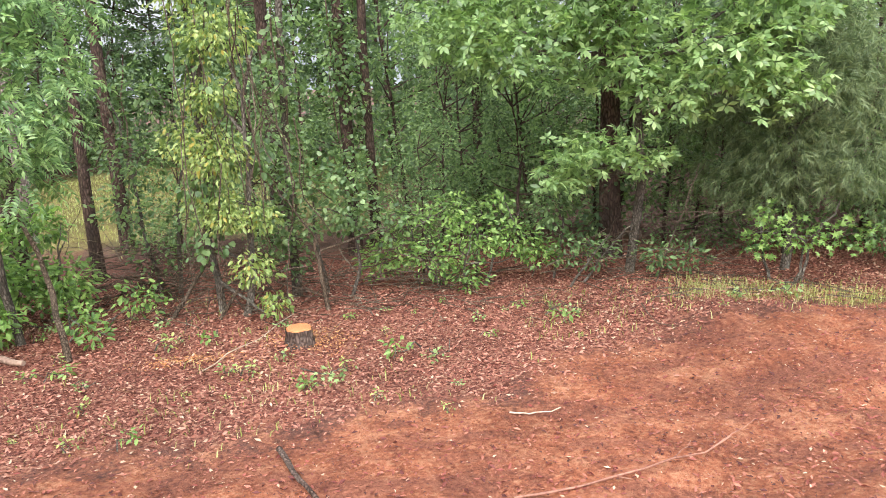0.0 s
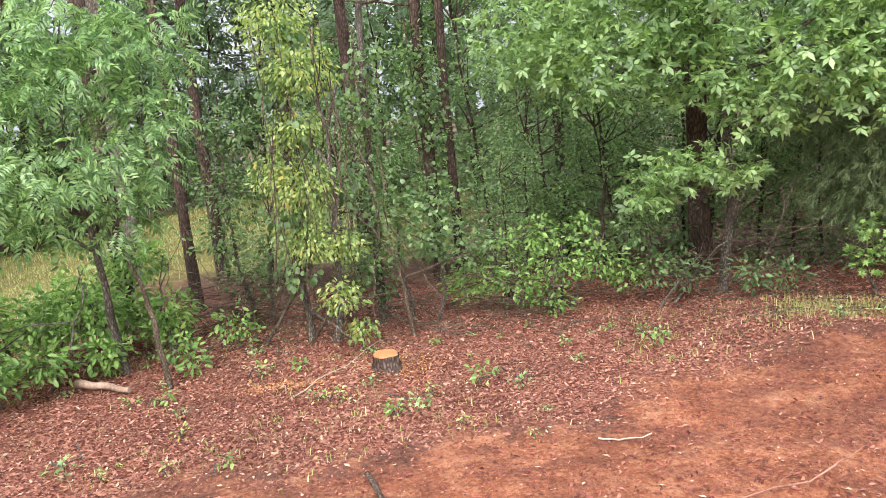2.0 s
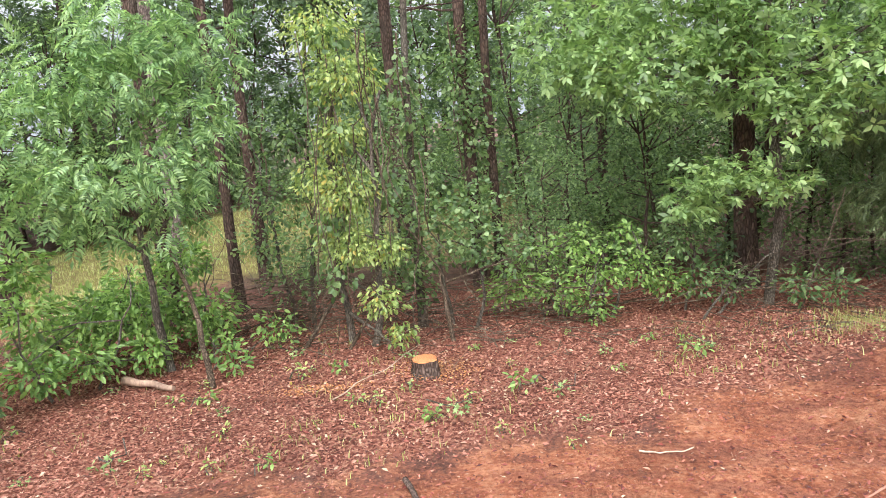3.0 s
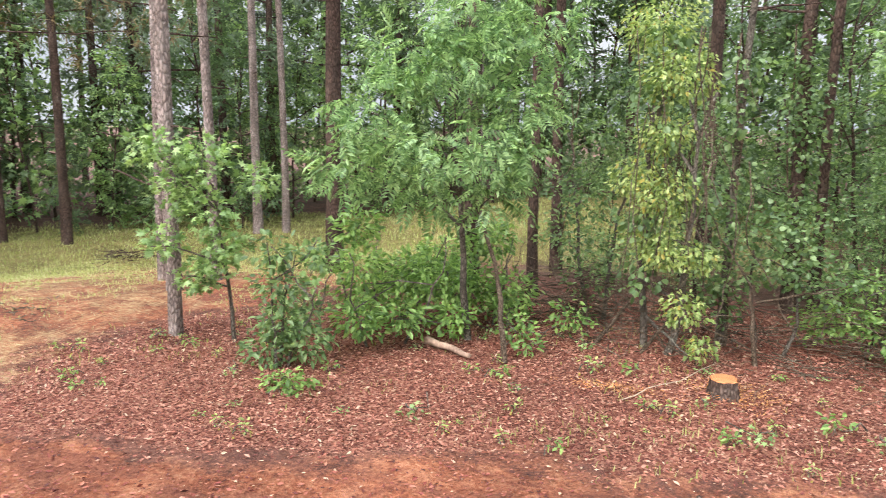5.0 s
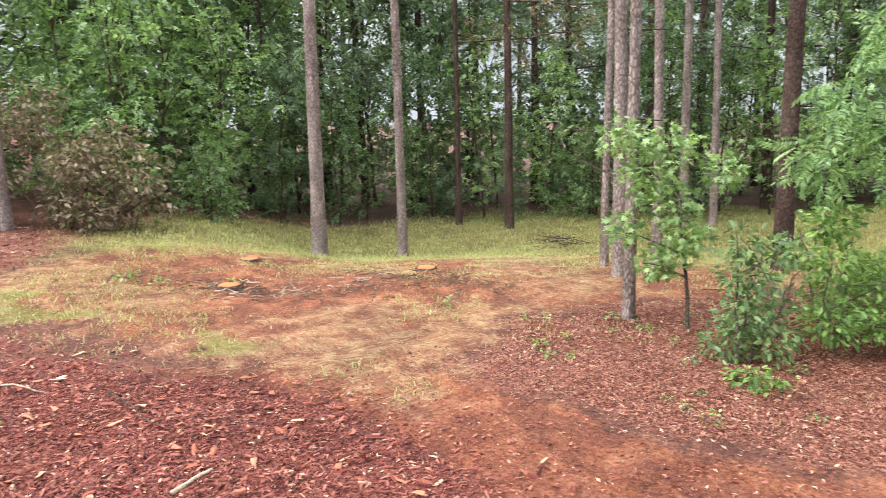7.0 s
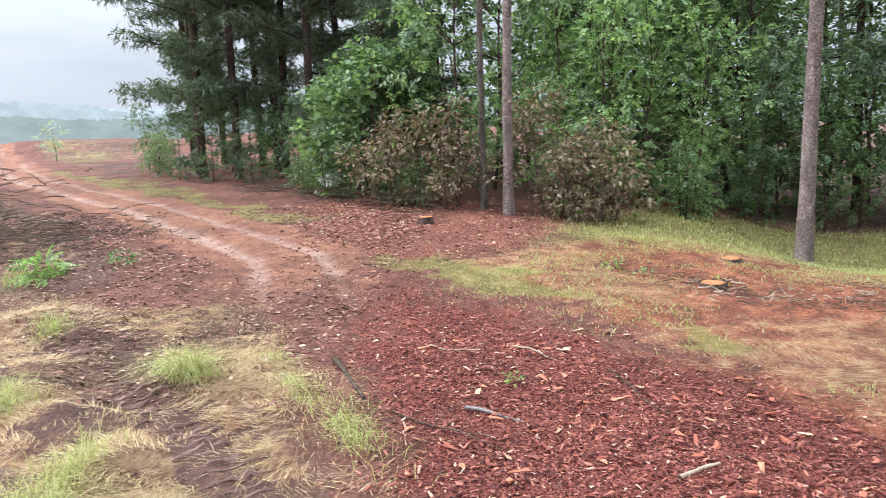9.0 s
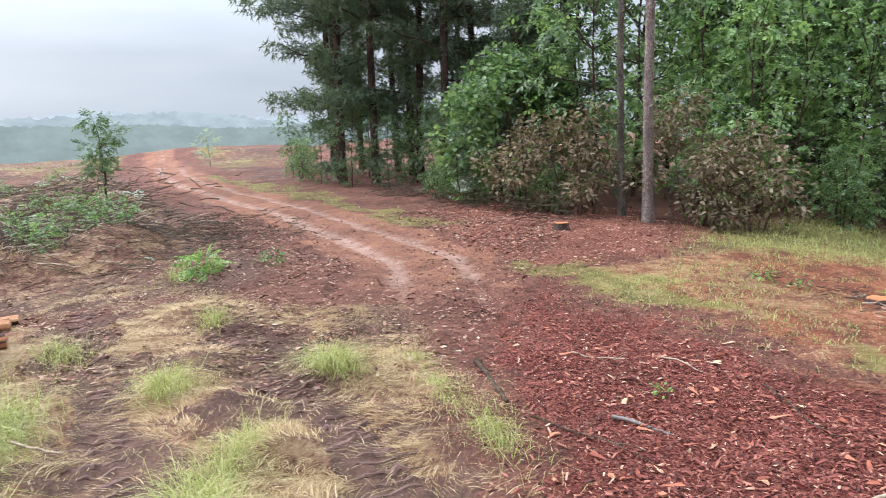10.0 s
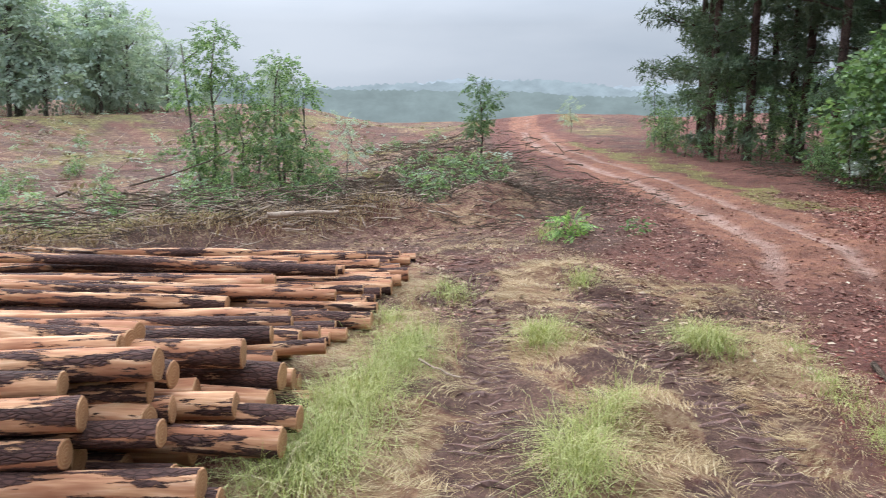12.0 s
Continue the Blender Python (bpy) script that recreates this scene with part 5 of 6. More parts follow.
def wood_mat(name, dark, light):
    m = Nodes(name)
    n1 = m.noise(7.0, m.coords(), 5.0)
    n2 = m.noise(60.0, m.coords((1, 1, 0.3)), 3.0)
    return m.finish(m.ramp(m.mix(0.45, n1, n2), (0.35, dark), (0.65, light)), 0.75, n2, 0.5, 0.004)


PALE = wood_mat("weathered_wood", (0.2, 0.13, 0.09), (0.52, 0.41, 0.31))
stick("cut_log", on(-2.95, 4.3, 0.05), on(-2.5, 4.18, 0.045), 0.03, "short split log with weathered pinkish wood on leaf litter", wood_mat("split_log", (0.1, 0.055, 0.042), (0.4, 0.27, 0.2)), 0.03, "log", "cut wood")
stick("cut_log", on(-5.4, -2.13, 0.02), on(-4.63, -1.76, 0.02), 0.02, "short brown bark-covered piece on the chips", TWIG, 0.01, "log", "cut wood")
stick("fallen_stick", on(-4.48, -1.13, 0.02), on(-4.31, -0.58, 0.02), 0.012, "grey bent stick on bark chips", wood_mat("grey_stick", (0.1, 0.085, 0.08), (0.29, 0.25, 0.23)), 0.03)
stick("fallen_stick", on(-4.47, -1.57, 0.015), on(-3.87, -0.95, 0.012), 0.006, "thin twig on bark chips", TWIG, 0.06, forks=2)
stick("fallen_stick", on(-5.23, -0.24, 0.015), on(-4.31, -0.01, 0.012), 0.007, "long thin twig on bark chips", TWIG, 0.06, forks=1)
stick("fallen_stick", on(-5.68, -0.86, 0.015), on(-5.4, -0.5, 0.012), 0.007, "thin pale stick on bark chips", PALE, 0.04, forks=1)
stick("fallen_stick", on(-5.71, -1.48, 0.015), on(-5.5, -1.06, 0.012), 0.007, "splintered pale stick on bark chips", PALE, 0.05, forks=3)
stick("fallen_stick", on(-3.57, -0.12, 0.015), on(-3.69, 0.08, 0.015), 0.014, "thick pale splinter on bark chips", PALE, 0.01)
stick("fallen_stick", on(-0.75, 3.0, 0.02), on(-0.5, 2.55, 0.02), 0.015, "dark barked stick on red clay", BARK_DARK, 0.02)
stick("fallen_stick", on(0.25, 2.55, 0.015), on(1.18, 2.81, 0.012), 0.006, "long broken reddish branch on red clay", wood_mat("red_stick", (0.14, 0.055, 0.04), (0.4, 0.2, 0.14)), 0.05, forks=3)
stick("fallen_stick", on(0.3, 3.25, 0.012), on(0.55, 3.22, 0.012), 0.005, "short pale stick on red clay", PALE, 0.02)
stick("fallen_stick", on(-3.36, -4.18, 0.1), on(-3.4, -3.9, 0.06), 0.009, "pale stick lying in grass", PALE, 0.02)
stick("leaning_stem", on(-2.32, 4.3), (-2.62, 4.62, 0.95), 0.022, "pale leaning dead stem", TWIG, 0.05)
stick("broken_snag", on(-0.82, 5.05), (-0.88, 5.1, 0.55), 0.02, "broken dead stem with peeling bark", TWIG, 0.02)
stick("fallen_branch", (-0.85, 5.1, 0.45), (-0.35, 5.2, 0.62), 0.009, "bare broken branch on a snag", TWIG, 0.04, forks=2)
stick("fallen_branch", (-0.86, 5.08, 0.5), (-1.15, 5.15, 1.0), 0.008, "bare thin branch on a snag", TWIG, 0.05, forks=1)
stick("fallen_branch", on(1.62, 5.4), (2.05, 5.6, 0.98), 0.007, "bare forked dead branch leaning in the thicket", TWIG, 0.05, forks=4)
stick("fallen_branch", on(1.75, 5.6, 0.5), (2.3, 5.6, 0.55), 0.006, "bare dead branch in the thicket", TWIG, 0.05, forks=2)
stick("fallen_branch", on(0.75, 5.4, 0.12), (1.5, 5.5, 0.25), 0.006, "bare dead branch near the ground", TWIG, 0.1, forks=3)
stick("fallen_branch", on(-1.55, 4.9), (-1.25, 5.0, 0.5), 0.014, "bare slanting stem under the vines", TWIG, 0.03)
stick("fallen_branch", on(-1.9, 4.95), (-1.55, 5.2, 0.6), 0.016, "bare slanting stem under the vines", TWIG, 0.03)
stick("fallen_stick", on(-1.4, 3.95, 0.01), on(-0.95, 4.7, 0.12), 0.004, "thin curved twig on leaf litter", PALE, 0.05)
stick("broken_stake", on(-7.75, -13.2), (-7.75, -13.2, gz(-7.75, -13.2) + 0.75), 0.035, "splintered orange trunk stub", PALE, 0.01, "stump", "cut wood")
stick("fallen_branch", on(-1.3, -9.6), (-0.6, -9.5, 0.9), 0.018, "bare leaning branch on the slash", TWIG, 0.03)


stick("cut_log", on(-2.3, -8.6, 0.06), on(-4.1, -8.35, 0.06), 0.05, "peeled pale log beside the windrow", PALE, 0.03, "log", "cut wood")
stick("cut_log", on(-5.6, -9.0, 0.25), on(-6.5, -8.7, 0.2), 0.04, "short split log on the windrow", PALE, 0.03, "log", "cut wood")
for k in range(6):
    stick("bent_sapling", (-7.7 + 0.1 * k, -13.1, gz(-7.7, -13.1) + 0.35 + 0.03 * k), on(-4.9 + 0.25 * k, -12.2 + 0.2 * k, 0.05), 0.012, "bent broken sapling lying over the slash", TWIG, 0.25, "sapling", "bent saplings", 2)


def slash(name, line, half, n, high, label, long=(0.25, 1.1), mat=TWIG, thick=(0.003, 0.012)):
    """A heap of thrown twigs and branches along a line."""
    line = np.array(line, float)
    chunks = []
    for i in range(n):
        k = rng.uniform(0, len(line) - 1.001)
        p = line[int(k)] + (line[int(k) + 1] - line[int(k)]) * (k % 1) + rng.normal(0, half * 0.5, 2)
        a, L = rng.uniform(0, 6.28), rng.uniform(*long)
        z = gz(p[0], p[1]) + high * rng.random() ** 1.6 + 0.01
        q = (p[0] + math.cos(a) * L, p[1] + math.sin(a) * L)
        zq = max(gz(*q) + 0.01, z + rng.normal(0, 0.12) * L)
        r = rng.uniform(*thick)
        chunks += tube(wander((p[0], p[1], z), (*q, zq), 4, 0.16 * L), (r, r * 0.9, r * 0.7, r * 0.4), 4, caps=False)
    ob = new(name, mesh_of(name, chunks, mat))
    tagged(ob, label, "brush", kind="stuff")


slash("slash_heap", ((-0.5, -9.4), (-3.0, -9.9), (-5.5, -9.8), (-7.4, -9.2)), 0.75, 900, 0.45, "windrow of cut branches and twigs", (0.15, 0.7), thick=(0.003, 0.008))
slash("slash_heap", ((-0.5, -9.2), (-3.0, -9.7), (-5.5, -9.6), (-7.4, -9.0)), 0.7, 500, 0.4, "pale dry branches in the windrow", (0.12, 0.55), PALE, (0.002, 0.007))
slash("slash_heap", ((-0.8, -9.8), (-3.2, -10.2), (-5.8, -10.0)), 0.6, 26, 0.5, "long bent boughs on the windrow", (0.8, 1.8), thick=(0.006, 0.014))
slash("slash_heap", ((-6.5, -11.2), (-9.0, -10.6), (-11.5, -9.6)), 1.5, 1000, 0.15, "scattered logging slash on red soil", (0.1, 0.45), thick=(0.004, 0.011))
slash("slash_heap", ((-9.5, -12.4), (-12.0, -11.6), (-14.0, -11.0)), 0.9, 420, 0.35, "heaps of cut brush beside the road", (0.15, 0.6), TWIG, (0.004, 0.011))
slash("pale_slivers", ((-7.0, -10.8), (-10.0, -10.2), (-13.0, -11.5), (-17, -16)), 1.6, 220, 0.12, "pale split sticks strewn over the clear-cut", (0.12, 0.6), PALE, (0.006, 0.016))
slash("slash_heap", ((-8.0, -8.0), (-10.5, -7.6), (-12.5, -9.0)), 1.4, 900, 0.06, "sparse twigs on red soil", (0.1, 0.45), thick=(0.003, 0.008))
slash("slash_heap", ((-10.0, -14.0), (-14.0, -15.0), (-19.0, -18.0), (-26, -26)), 3.4, 1100, 0.22, "logging slash over the clear-cut", (0.25, 1.1), thick=(0.006, 0.018))
slash("bare_twigs", ((1.2, 5.5), (1.7, 5.55), (2.2, 5.6)), 0.35, 110, 0.5, "tangle of bare brown twigs", (0.15, 0.6), thick=(0.002, 0.005))
slash("bare_twigs", ((-2.6, 5.6), (-1.9, 5.5), (-0.9, 5.4), (0.5, 5.7)), 0.4, 420, 0.4, "tangle of bare twigs under the trees", (0.2, 0.7), thick=(0.002, 0.006))
slash("pale_slivers", ((-1.0, -9.0), (-4.0, -9.3), (-7.0, -8.8), (-10, -9)), 0.9, 60, 0.25, "pale split branches in the slash", (0.25, 0.8), PALE, (0.005, 0.015))
slash("fallen_twigs", ((-5, 4.6), (-2.5, 5.0), (-0.5, 5.0), (1.5, 4.9), (3, 5)), 0.35, 200, 0.03, "small twigs on leaf litter", (0.1, 0.5), thick=(0.002, 0.005))

slash("field_debris", ((-8.9, 0.4), (-8.0, 1.0), (-7.3, 1.4), (-6.6, 2.4)), 0.45, 280, 0.03, "dark twigs and roots left on scraped soil", (0.04, 0.16), TWIG, (0.002, 0.006))
slash("field_debris", ((-7.9, 2.4), (-7.0, 2.8), (-6.3, 3.3)), 0.4, 220, 0.04, "dark twigs and roots left in dry grass", (0.04, 0.16), TWIG, (0.002, 0.006))
slash("field_slivers", ((-8.0, 1.0), (-7.3, 1.3), (-7.6, 3.0)), 0.3, 60, 0.03, "orange splinters round low stumps", (0.05, 0.2), PALE, (0.004, 0.009))
slash("field_debris", ((-10.3, 7.2), (-11.0, 7.6)), 0.3, 120, 0.14, "small heap of dark debris in the grass", (0.1, 0.4), BARK_DARK, (0.002, 0.006))
slash("slash_heap", ((-5, -22), (-9, -27), (-12, -34), (-16, -44)), 4.5, 200, 0.15, "logging slash over the far hillside", (0.6, 2.2), PALE, (0.006, 0.02))
slash("slash_heap", ((-16, -26), (-22, -34), (-26, -42)), 4.5, 160, 0.15, "logging slash over the far hillside", (0.6, 2.2), PALE, (0.006, 0.02))
slash("slash_heap", ((-13.3, -2.4), (-16, -5.2), (-18.5, -7.4)), 0.7, 260, 0.25, "cut twigs at the foot of the brush", (0.2, 0.9))

# ---------------------------------------------------------------- litter, chips, straw and grass
def spots(x0, x1, y0, y1, n, key, power=1.0, rmax=99):
    x, y = rng.uniform(x0, x1, n), rng.uniform(y0, y1, n)
    mk = masks(x, y)
    keep = rng.random(n) < (mk[key] if isinstance(key, str) else key(mk)) ** power
    keep &= np.hypot(x - HOME[0], y - HOME[1]) < rmax
    return x[keep], y[keep]


def strew(name, x, y, kind, size, mat, label, category, lift=0.008, tip=0.35, wide=False):
    n = len(x)
    z = height(x, y) + lift * rng.random(n)
    a = rng.uniform(0, 6.28, n)
    way = np.stack([np.cos(a), np.sin(a), rng.normal(0, tip * 0.6, n)], 1)
    up = np.array((0, 0, 1.0)) + rng.normal(0, tip, (n, 3))
    V, F = scatter(kind, np.stack([x, y, z], 1), way, up, size * (0.5 + 1.1 * rng.random(n) ** 3 if wide else rng.uniform(0.5, 1.4, n)))
    ob = new(name, mesh_of(name, [(V, F)], mat))
    tagged(ob, label, category, kind="stuff")


SHAPES["chip"] = (np.array([(-.5, -.14, 0), (.5, -.1, 0), (.5, .12, 0), (-.5, .15, 0), (-.45, -.12, .09), (.5, -.08, .05), (.46, .1, .07), (-.5, .12, .08)]),
                  np.array([(4, 5, 6, 7), (0, 1, 5, 4), (1, 2, 6, 5), (2, 3, 7, 6), (3, 0, 4, 7)]))
SHAPES["flake"] = (np.array([(-.5, -.16, 0), (0, -.2, .05), (.5, -.1, 0), (.5, .1, .01), (0, .17, .06), (-.5, .14, 0)]), np.array([(0, 1, 4, 5), (1, 2, 3, 4)]))
SHAPES["scrap"] = (np.array([(-.55, 0, 0), (-.05, -.24, .08), (.6, .03, -.05), (.08, .26, .06)]), np.array([(0, 1, 2, 3)]))
SAWDUST = leaf_mat("sawdust", (0.42, 0.16, 0.06), (0.56, 0.25, 0.1), (0.68, 0.4, 0.2), 0.8, 0.0, spec=0.1)
SHAPES["blade"] = (np.array([(0, -.5, 0), (0, .5, 0), (.5, -.35, .1), (.5, .35, .1), (1, 0, .02)]), np.array([(0, 2, 3, 1), (2, 4, 4, 3)]))
x, y = np.concatenate([rng.normal(-0.83, 0.16, 900), rng.normal(-1.5, 0.2, 500)]), np.concatenate([rng.normal(4.4, 0.12, 900), rng.normal(4.15, 0.04, 500)])
strew("sawdust", x, y, "scrap", 0.014, SAWDUST, "orange sawdust strewn round a fresh stump", "sawdust", 0.03)
x, y = spots(-6, 4.5, 1.8, 7.0, 185000, "litter")
strew("leaf_litter", x, y, "scrap", 0.022, LITTER_MAT, "fallen red-brown leaves covering the ground", "leaves", 0.02, 0.6, True)
x, y = spots(-17, -8, -7.5, 1.5, 16000, "litter")
strew("leaf_litter", x, y, "flake", 0.055, LITTER_MAT, "fallen leaves and twigs across the road", "leaves", 0.02)
x, y = spots(-7, 6, 1.5, 5, 1800, lambda m: np.clip(m["clay"] * 0.5, 0, 1))
strew("scattered_leaves", x, y, "oval", 0.026, LITTER_MAT, "scattered leaf and bark scraps on clay", "leaves", 0.01)

x, y = spots(-9.5, -1.8, -3.6, 1.6, 13000, "chips")
strew("bark_chips", x, y, "chip", 0.04, CHIP_MAT, "dark red bark chips and shredded wood", "bark chips", 0.02, 0.5, True)
x, y = spots(-9.5, -1.8, -3.6, 1.6, 110000, "chips")
strew("bark_shreds", x, y, "flake", 0.024, CHIP_MAT, "fine dark red shreds of bark", "bark chips", 0.015, 0.5, True)
x, y = spots(-5, 6, 1, 5, 70000, lambda m: m["clay"] * 0.9)
strew("wood_scraps", x, y, "scrap", 0.022, CHIP_MAT, "small wood scraps on red clay", "bark chips", 0.01, 0.4, True)
x, y = spots(-14, -4.5, -10, -2.2, 40000, lambda m: np.clip(1 - 0.8 * m["road"] - m["straw"] - m["chips"], 0, 1) * 0.6)
strew("wood_scraps", x, y, "scrap", 0.05, SCRAP_MAT, "wood scraps on bare red soil", "bark chips", 0.01, 0.3)

def split_mat():
    m = Nodes("split_wood")
    ob = m.t.nodes.new("ShaderNodeObjectInfo").outputs["Random"]
    c = m.ramp(ob, (0.0, (0.2, 0.05, 0.035)), (0.55, (0.42, 0.13, 0.075)), (0.85, (0.52, 0.23, 0.13)), (1.0, (0.66, 0.46, 0.3)))
    g = m.noise(60.0, m.coords((0.2, 1, 1)), 3.0)
    return m.finish(m.mix(0.5, c, m.ramp(g, (0.3, 0.5), (0.7, 1.0)), "MULTIPLY"), 0.7, g, 0.4, 0.003)


SPLIT = split_mat()
ang, rad = np.radians(rng.uniform(126, 170, 4200)), rng.uniform(11, 62, 4200)
x, y = HOME[0] - rad * np.sin(ang), HOME[1] + rad * np.cos(ang)
sel = (seg_dist(x, y, ROAD)[0] > 2.0) & (vnoise(x, y, 0.35, 51) > 0.42)
x, y = x[sel], y[sel]
strew("cut_brush", x[::3], y[::3], "spray", 0.5, LEAF_DEAD, "withered brush strewn over the clear-cut", "brush", 0.1, 0.6)
strew("green_regrowth", x[1::4], y[1::4], "spray", 0.42, LEAF_HAZED, "regrowth over the clear-cut, haze mixed into its leaf colour", "plants", 0.15, 0.6)
WOODCHIP = []
for k in range(6):
    v = SHAPES["chip"][0] * ((0.05, 0.07, 0.09, 0.06, 0.11, 0.045)[k], (0.09, 0.06, 0.08, 0.12, 0.07, 0.1)[k], 0.07)
    v = v * (1 + rng.uniform(-0.45, 0.3, (8, 1))) + rng.normal(0, 0.004, (8, 3))
    WOODCHIP.append(mesh_of("wood_chip", [(v, SHAPES["chip"][1])], SPLIT))
x, y = spots(-6.5, -2.2, -2.2, 1.2, 400, "chips")
for i in range(min(110, len(x))):
    ob = new("wood_chip", WOODCHIP[i % 6])
    ob.matrix_basis = pose(x[i], y[i], gz(x[i], y[i]) + 0.015, rng.uniform(-15, 15), rng.uniform(-12, 12), rng.uniform(0, 360))
    tagged(ob, "split slab of reddish wood on bark chips", "wood chip", "split wood chips")


def blades(x, y, length, width, upright, bend, mat, name, label, category, kind="stuff", combed=False):
    """Grass as thin bent strips of three rungs."""
    n = len(x)
    z = height(x, y) - 0.005
    L = length * rng.uniform(0.45, 1.2, n)
    a = vnoise(x, y, 0.8, 81) * 11 + vnoise(x, y, 2.5, 82) * 3 + rng.normal(0, 0.4, n) if combed else rng.uniform(0, 6.28, n)
    d = np.stack([np.cos(a), np.sin(a), np.zeros(n)], 1)
    s = np.stack([-np.sin(a), np.cos(a), np.zeros(n)], 1) * (width * rng.uniform(0.6, 1.3, n))[:, None]
    p0 = np.stack([x, y, z], 1)
    out = (rng.random(n) ** 0.7 * bend)[:, None]
    up = np.array((0, 0, 1.0)) * upright
    p1 = p0 + L[:, None] * (up * 0.55 + d * out * 0.25)
    p2 = p0 + L[:, None] * (up * (0.95 - 0.35 * out) + d * out * 0.8)
    V = np.stack([p0 - s, p0 + s, p1 - s * 0.8, p1 + s * 0.8, p2], 1).reshape(-1, 3)
    b = (np.arange(n) * 5)[:, None]
    Q = np.concatenate([b + (0, 1, 3, 2)], 1)
    T = np.concatenate([b + (2, 3, 4)], 1)
    ob = new(name, mesh_of(name, [(V, Q), (np.zeros((0, 3)), T - len(V))], mat))
    return tagged(ob, label, category, kind=kind)


x, y = spots(-13, -4, -2, 8.5, 45000, "straw", 1.2)
blades(x, y, 0.1, 0.0025, 0.25, 1.6, STRAW_MAT, "dry_straw", "flattened dry tan grass over red soil", "straw", combed=True)
x, y = spots(-13, -4, -2, 8.5, 60000, "field", 1.0)
blades(x, y, 0.085, 0.0028, 0.6, 1.3, MEADOW_MAT, "field_grass", "short yellow-green grass on red soil", "grass")
x, y = spots(-7.5, -0.8, -7, -1, 190000, "straw", 0.9)
blades(x, y, 0.14, 0.0021, 0.18, 1.9, STRAW_MAT, "dry_straw", "matted dry straw round the grass tufts", "straw", combed=True)
x, y = spots(-17, -2.5, -1, 15, 65000, "grass", 1.5)
keep = rng.random(len(x)) < 0.25 + 0.75 * sm(8, 13, np.hypot(x, y))
x, y = x[keep], y[keep]
blades(x, y, 0.11, 0.0045, 0.8, 1.0, MEADOW_MAT, "meadow_grass", "light yellow-green grass at the wood's edge", "grass")
x, y = spots(-26, -5, -17, 1.2, 24000, "grass", 1.5)
blades(x, y, 0.085, 0.0035, 0.7, 1.2, MEADOW_MAT, "verge_grass", "light green grass strip along the road", "grass")
x, y = spots(-7, 4, 1.6, 5.5, 16000, lambda m: m["litter"] * 0.5)
sel = vnoise(x, y, 1.6, 33) * 0.6 + vnoise(x, y, 5.5, 34) * 0.4 > 0.53
blades(x[sel], y[sel], 0.075, 0.003, 0.8, 0.9, GRASS_MAT, "sparse_grass", "sparse yellow-green grass on leaf litter", "grass")
x, y = spots(1.6, 6, 4.3, 5.6, 12000, "grass", 1.0)
blades(x, y, 0.1, 0.002, 0.8, 0.9, GRASS_MAT, "bank_grass", "thin grass on the bank", "grass")


x, y = rng.uniform(-8, 0.5, 14000), rng.uniform(-11.2, -8.6, 14000)
d, _ = seg_dist(x, y, ((0.5, -9.6), (-3.0, -9.9), (-5.5, -9.8), (-7.4, -9.2)))
sel = rng.random(14000) < np.exp(-(d / 0.6) ** 2)
blades(x[sel], y[sel], 0.3, 0.004, 0.7, 1.6, STRAW_MAT, "dry_straw", "dry grass growing through the windrow", "straw")
x, y = rng.uniform(-6, 1, 9000), rng.uniform(-12.5, -9.8, 9000)
blades(x, y, 0.22, 0.004, 0.8, 1.2, GRASS_MAT, "rough_grass", "rough green grass behind the windrow", "grass")


def tuft(cx, cy, rx, ry, turn, n, length):
    n = int(n * 0.36)
    u = rng.normal(0, 0.62, (n, 2)).clip(-1.9, 1.9) * (0.35 + 0.9 * rng.random((n, 1)))
    c, s = math.cos(radians(turn)), math.sin(radians(turn))
    x, y = cx + 1.15 * u[:, 0] * rx * c - u[:, 1] * ry * s, cy + u[:, 0] * rx * s + u[:, 1] * ry * c
    ob = blades(x, y, length * 1.4, 0.0017, 0.68, 2.0, TUFT_MAT, "grass_tuft", "pale green tuft of long fine grass", "grass")
    tagged(ob, group="grass tufts in the yard")


for row in ((-3.55, -4.5, 0.5, 0.2, 36, 3200, 0.22), (-2.8, -4.15, 0.45, 0.22, 36, 3200, 0.25), (-2.2, -3.75, 0.45, 0.24, 36, 3400, 0.26), (-4.44, -4.0, 0.26, 0.15, 40, 1800, 0.2),
            (-2.94, -2.78, 0.38, 0.15, 36, 2600, 0.2), (-3.55, -2.98, 0.4, 0.11, 18, 1500, 0.17), (-5.1, -3.1, 0.28, 0.13, 60, 2000, 0.26), (-5.07, -5.42, 0.35, 0.2, 36, 1100, 0.15), (-6.07, -4.69, 0.25, 0.13, 36, 900, 0.15),
            (-4.76, -2.2, 0.4, 0.13, 35, 700, 0.1), (-4.2, -1.75, 0.4, 0.12, 35, 1100, 0.13), (-5.5, -2.6, 0.35, 0.12, 35, 500, 0.09), (-4.1, -5.2, 0.3, 0.14, 36, 700, 0.16), (-8.0, -6.4, 0.5, 0.2, 30, 700, 0.15)):
    tuft(*row)


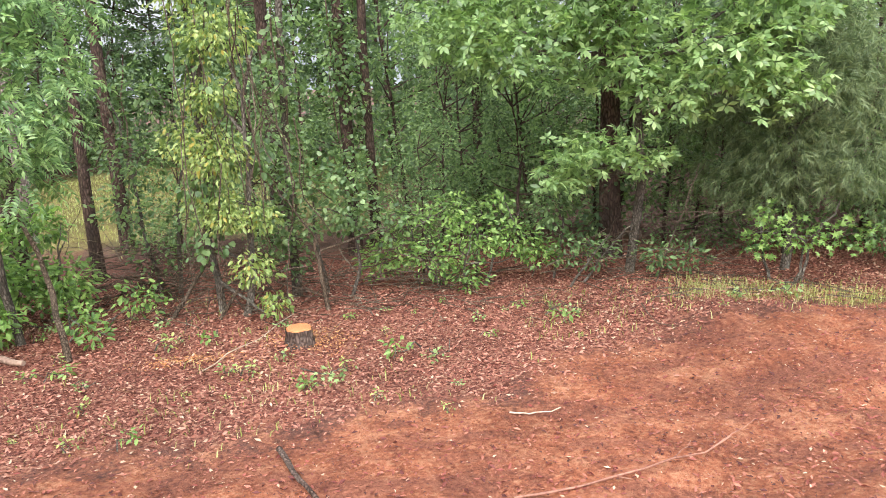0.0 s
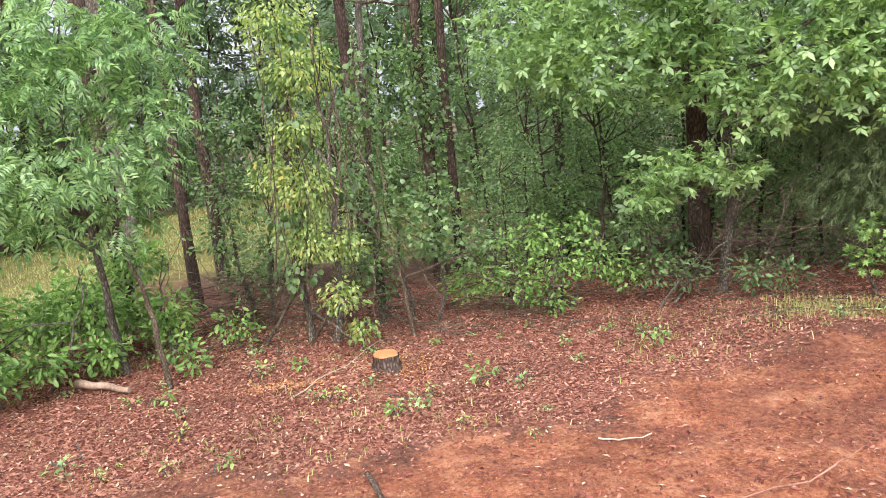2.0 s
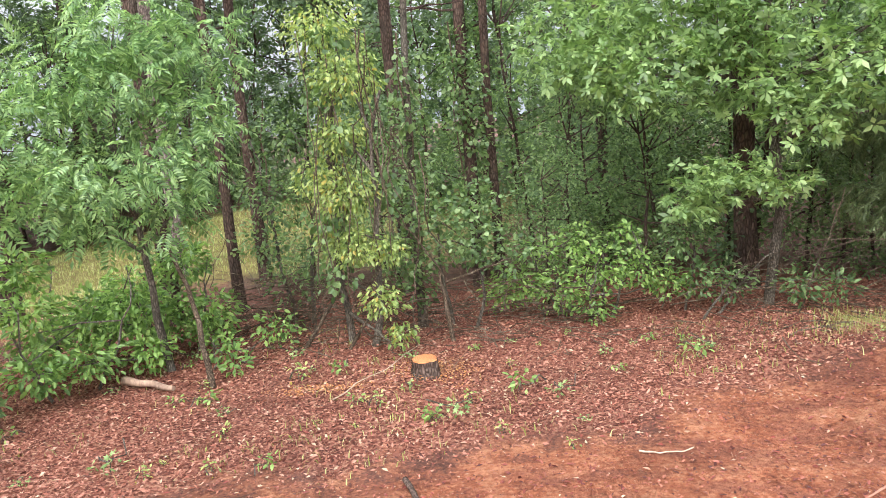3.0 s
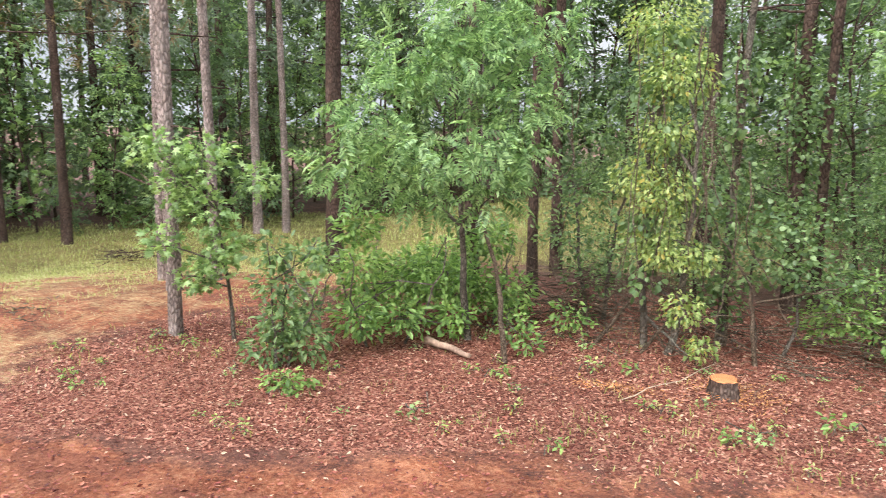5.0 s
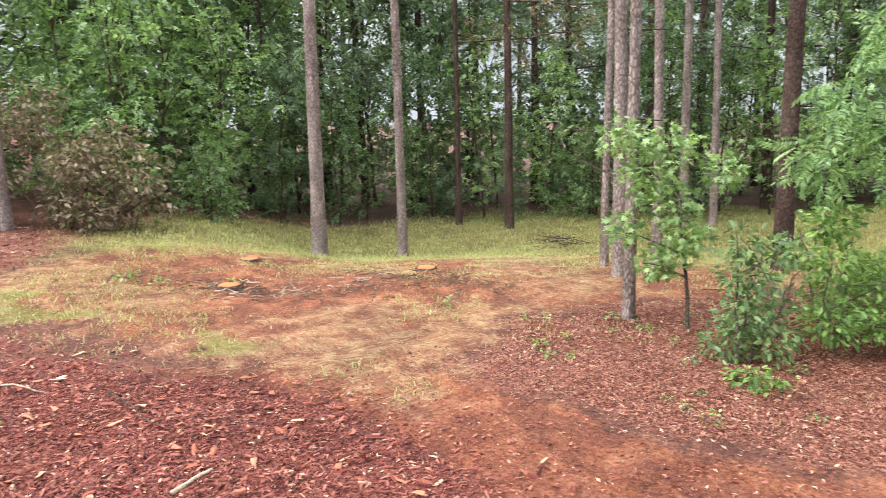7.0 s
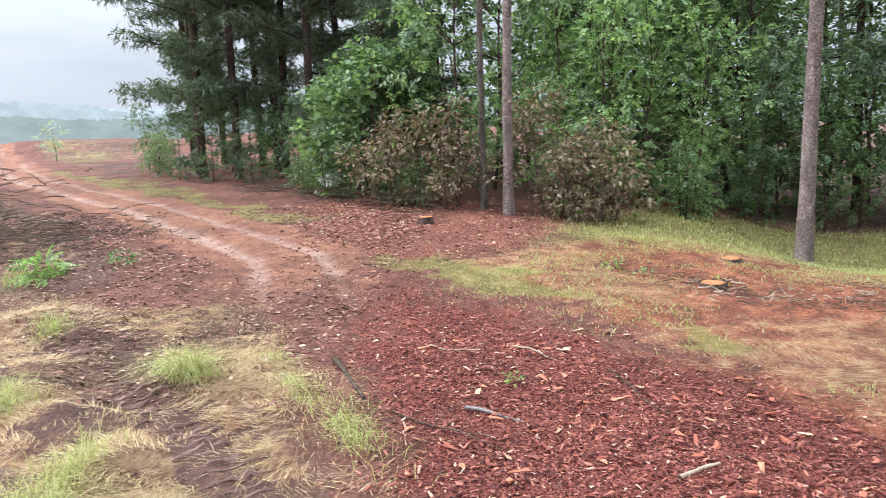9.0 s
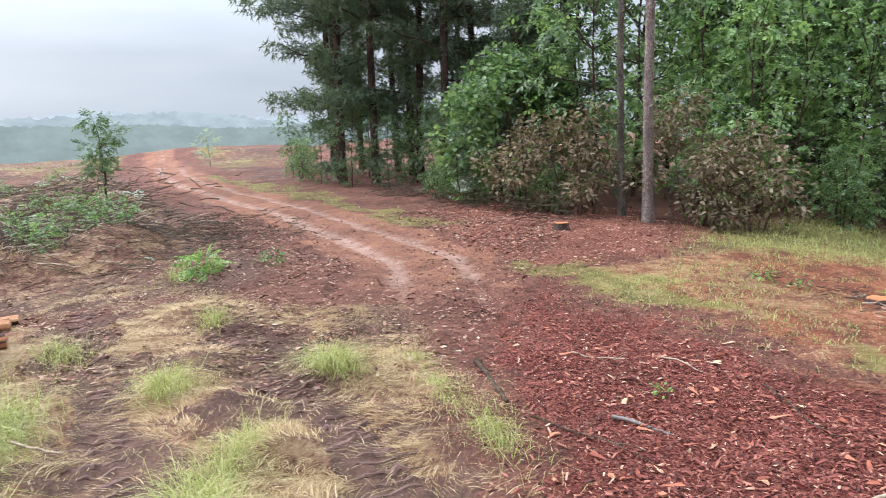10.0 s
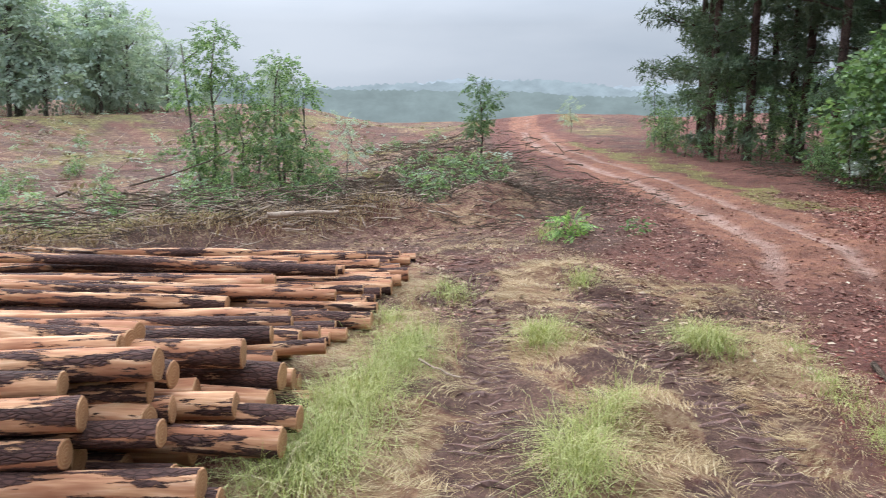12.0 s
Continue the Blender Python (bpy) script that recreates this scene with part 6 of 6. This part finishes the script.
def treads(line, half, label, mat):
    """Clods pressed up across a wheel track, one row to every bar of the tyre."""
    line = np.array(line, float)
    chunks = []
    for a, b in zip(line[:-1], line[1:]):
        run = np.linalg.norm(b - a)
        along, side = (b - a) / run, np.array((-(b - a)[1], (b - a)[0])) / run
        for k in range(int(run / 0.1)):
            if rng.random() < 0.12:
                continue
            c = a + along * (k + rng.uniform(-0.15, 0.15)) * 0.1
            w0, w1 = -half * rng.uniform(0.5, 1.1), half * rng.uniform(0.5, 1.1)
            pts = []
            for f in np.linspace(0, 1, 9):
                p = c + side * (w0 + (w1 - w0) * f) + along * (0.05 * abs(f - 0.5) + rng.normal(0, 0.008))
                pts.append((p[0], p[1], gz(p[0], p[1]) + rng.uniform(-0.012, 0.006)))
            chunks += tube(pts, 0.022 * rng.uniform(0.5, 1.1, 9) * np.sin(np.linspace(0.35, 2.8, 9)), 6, 0.5)
    ob = new("tread_marks", mesh_of("tread_marks", chunks, mat))
    tagged(ob, label, "soil", kind="stuff")


CLOD = wood_mat("moist_clod", (0.06, 0.032, 0.026), (0.2, 0.11, 0.085))
treads(TRACKS[0], 0.2, "ridged dark soil pressed up by tyres", CLOD)
treads(TRACKS[1], 0.22, "ridged dark soil pressed up by tyres", CLOD)


# small weeds
def weed(k):
    balls = [(0, 0, 0.05, 0.06), (0.04, 0.02, 0.04, 0.05)]
    return leafy("weed", 0, 0, balls, ("oval", "lobed", "oval")[k], 3600, (0.03, 0.035, 0.026)[k], (LEAF_BUSH, LEAF_OAK, LEAF_VINE)[k], "small green weed growing through leaf litter", 1, 0.003, category="plant", group="weeds on the litter")


WEEDS = [weed(k) for k in range(3)]
fixed = [(-0.27, 4.12, 1.5), (-0.62, 3.7, 1.1), (-1.1, 3.85, 1.0), (-2.2, 4.0, 1.2), (-0.05, 4.0, 1.0), (-1.75, 4.35, 1.3), (-1.5, 4.45, 1.2), (-2.35, 3.2, 1.2), (-1.9, 3.55, 1.0), (-8.57, 0.19, 1.8), (-8.3, 0.5, 1.4), (-7.9, 1.2, 1.4), (-4.9, -0.85, 1.0), (-6.0, 2.6, 1.2), (-5.0, 2.9, 1.1), (0.75, 4.55, 1.4), (2.3, 4.75, 1.3)]
x, y = spots(-5.2, 3.5, 2.4, 5.2, 220, "litter")
fixed += [(a, b, s) for a, b, s in zip(x[:80], y[:80], rng.uniform(0.4, 1.0, 80))]
for i, (a, b, s) in enumerate(fixed):
    k = i % 3
    m = pose(a, b, gz(a, b), 0, 0, rng.uniform(0, 360))
    if i < 3:
        WEEDS[k].matrix_basis = m @ Matrix.Diagonal((s, s, s, 1))
    else:
        keep = tuple(WEEDS[k].scale)
        WEEDS[k].scale = (s, s, s)
        copy_thing(WEEDS[k], m)
        WEEDS[k].scale = keep
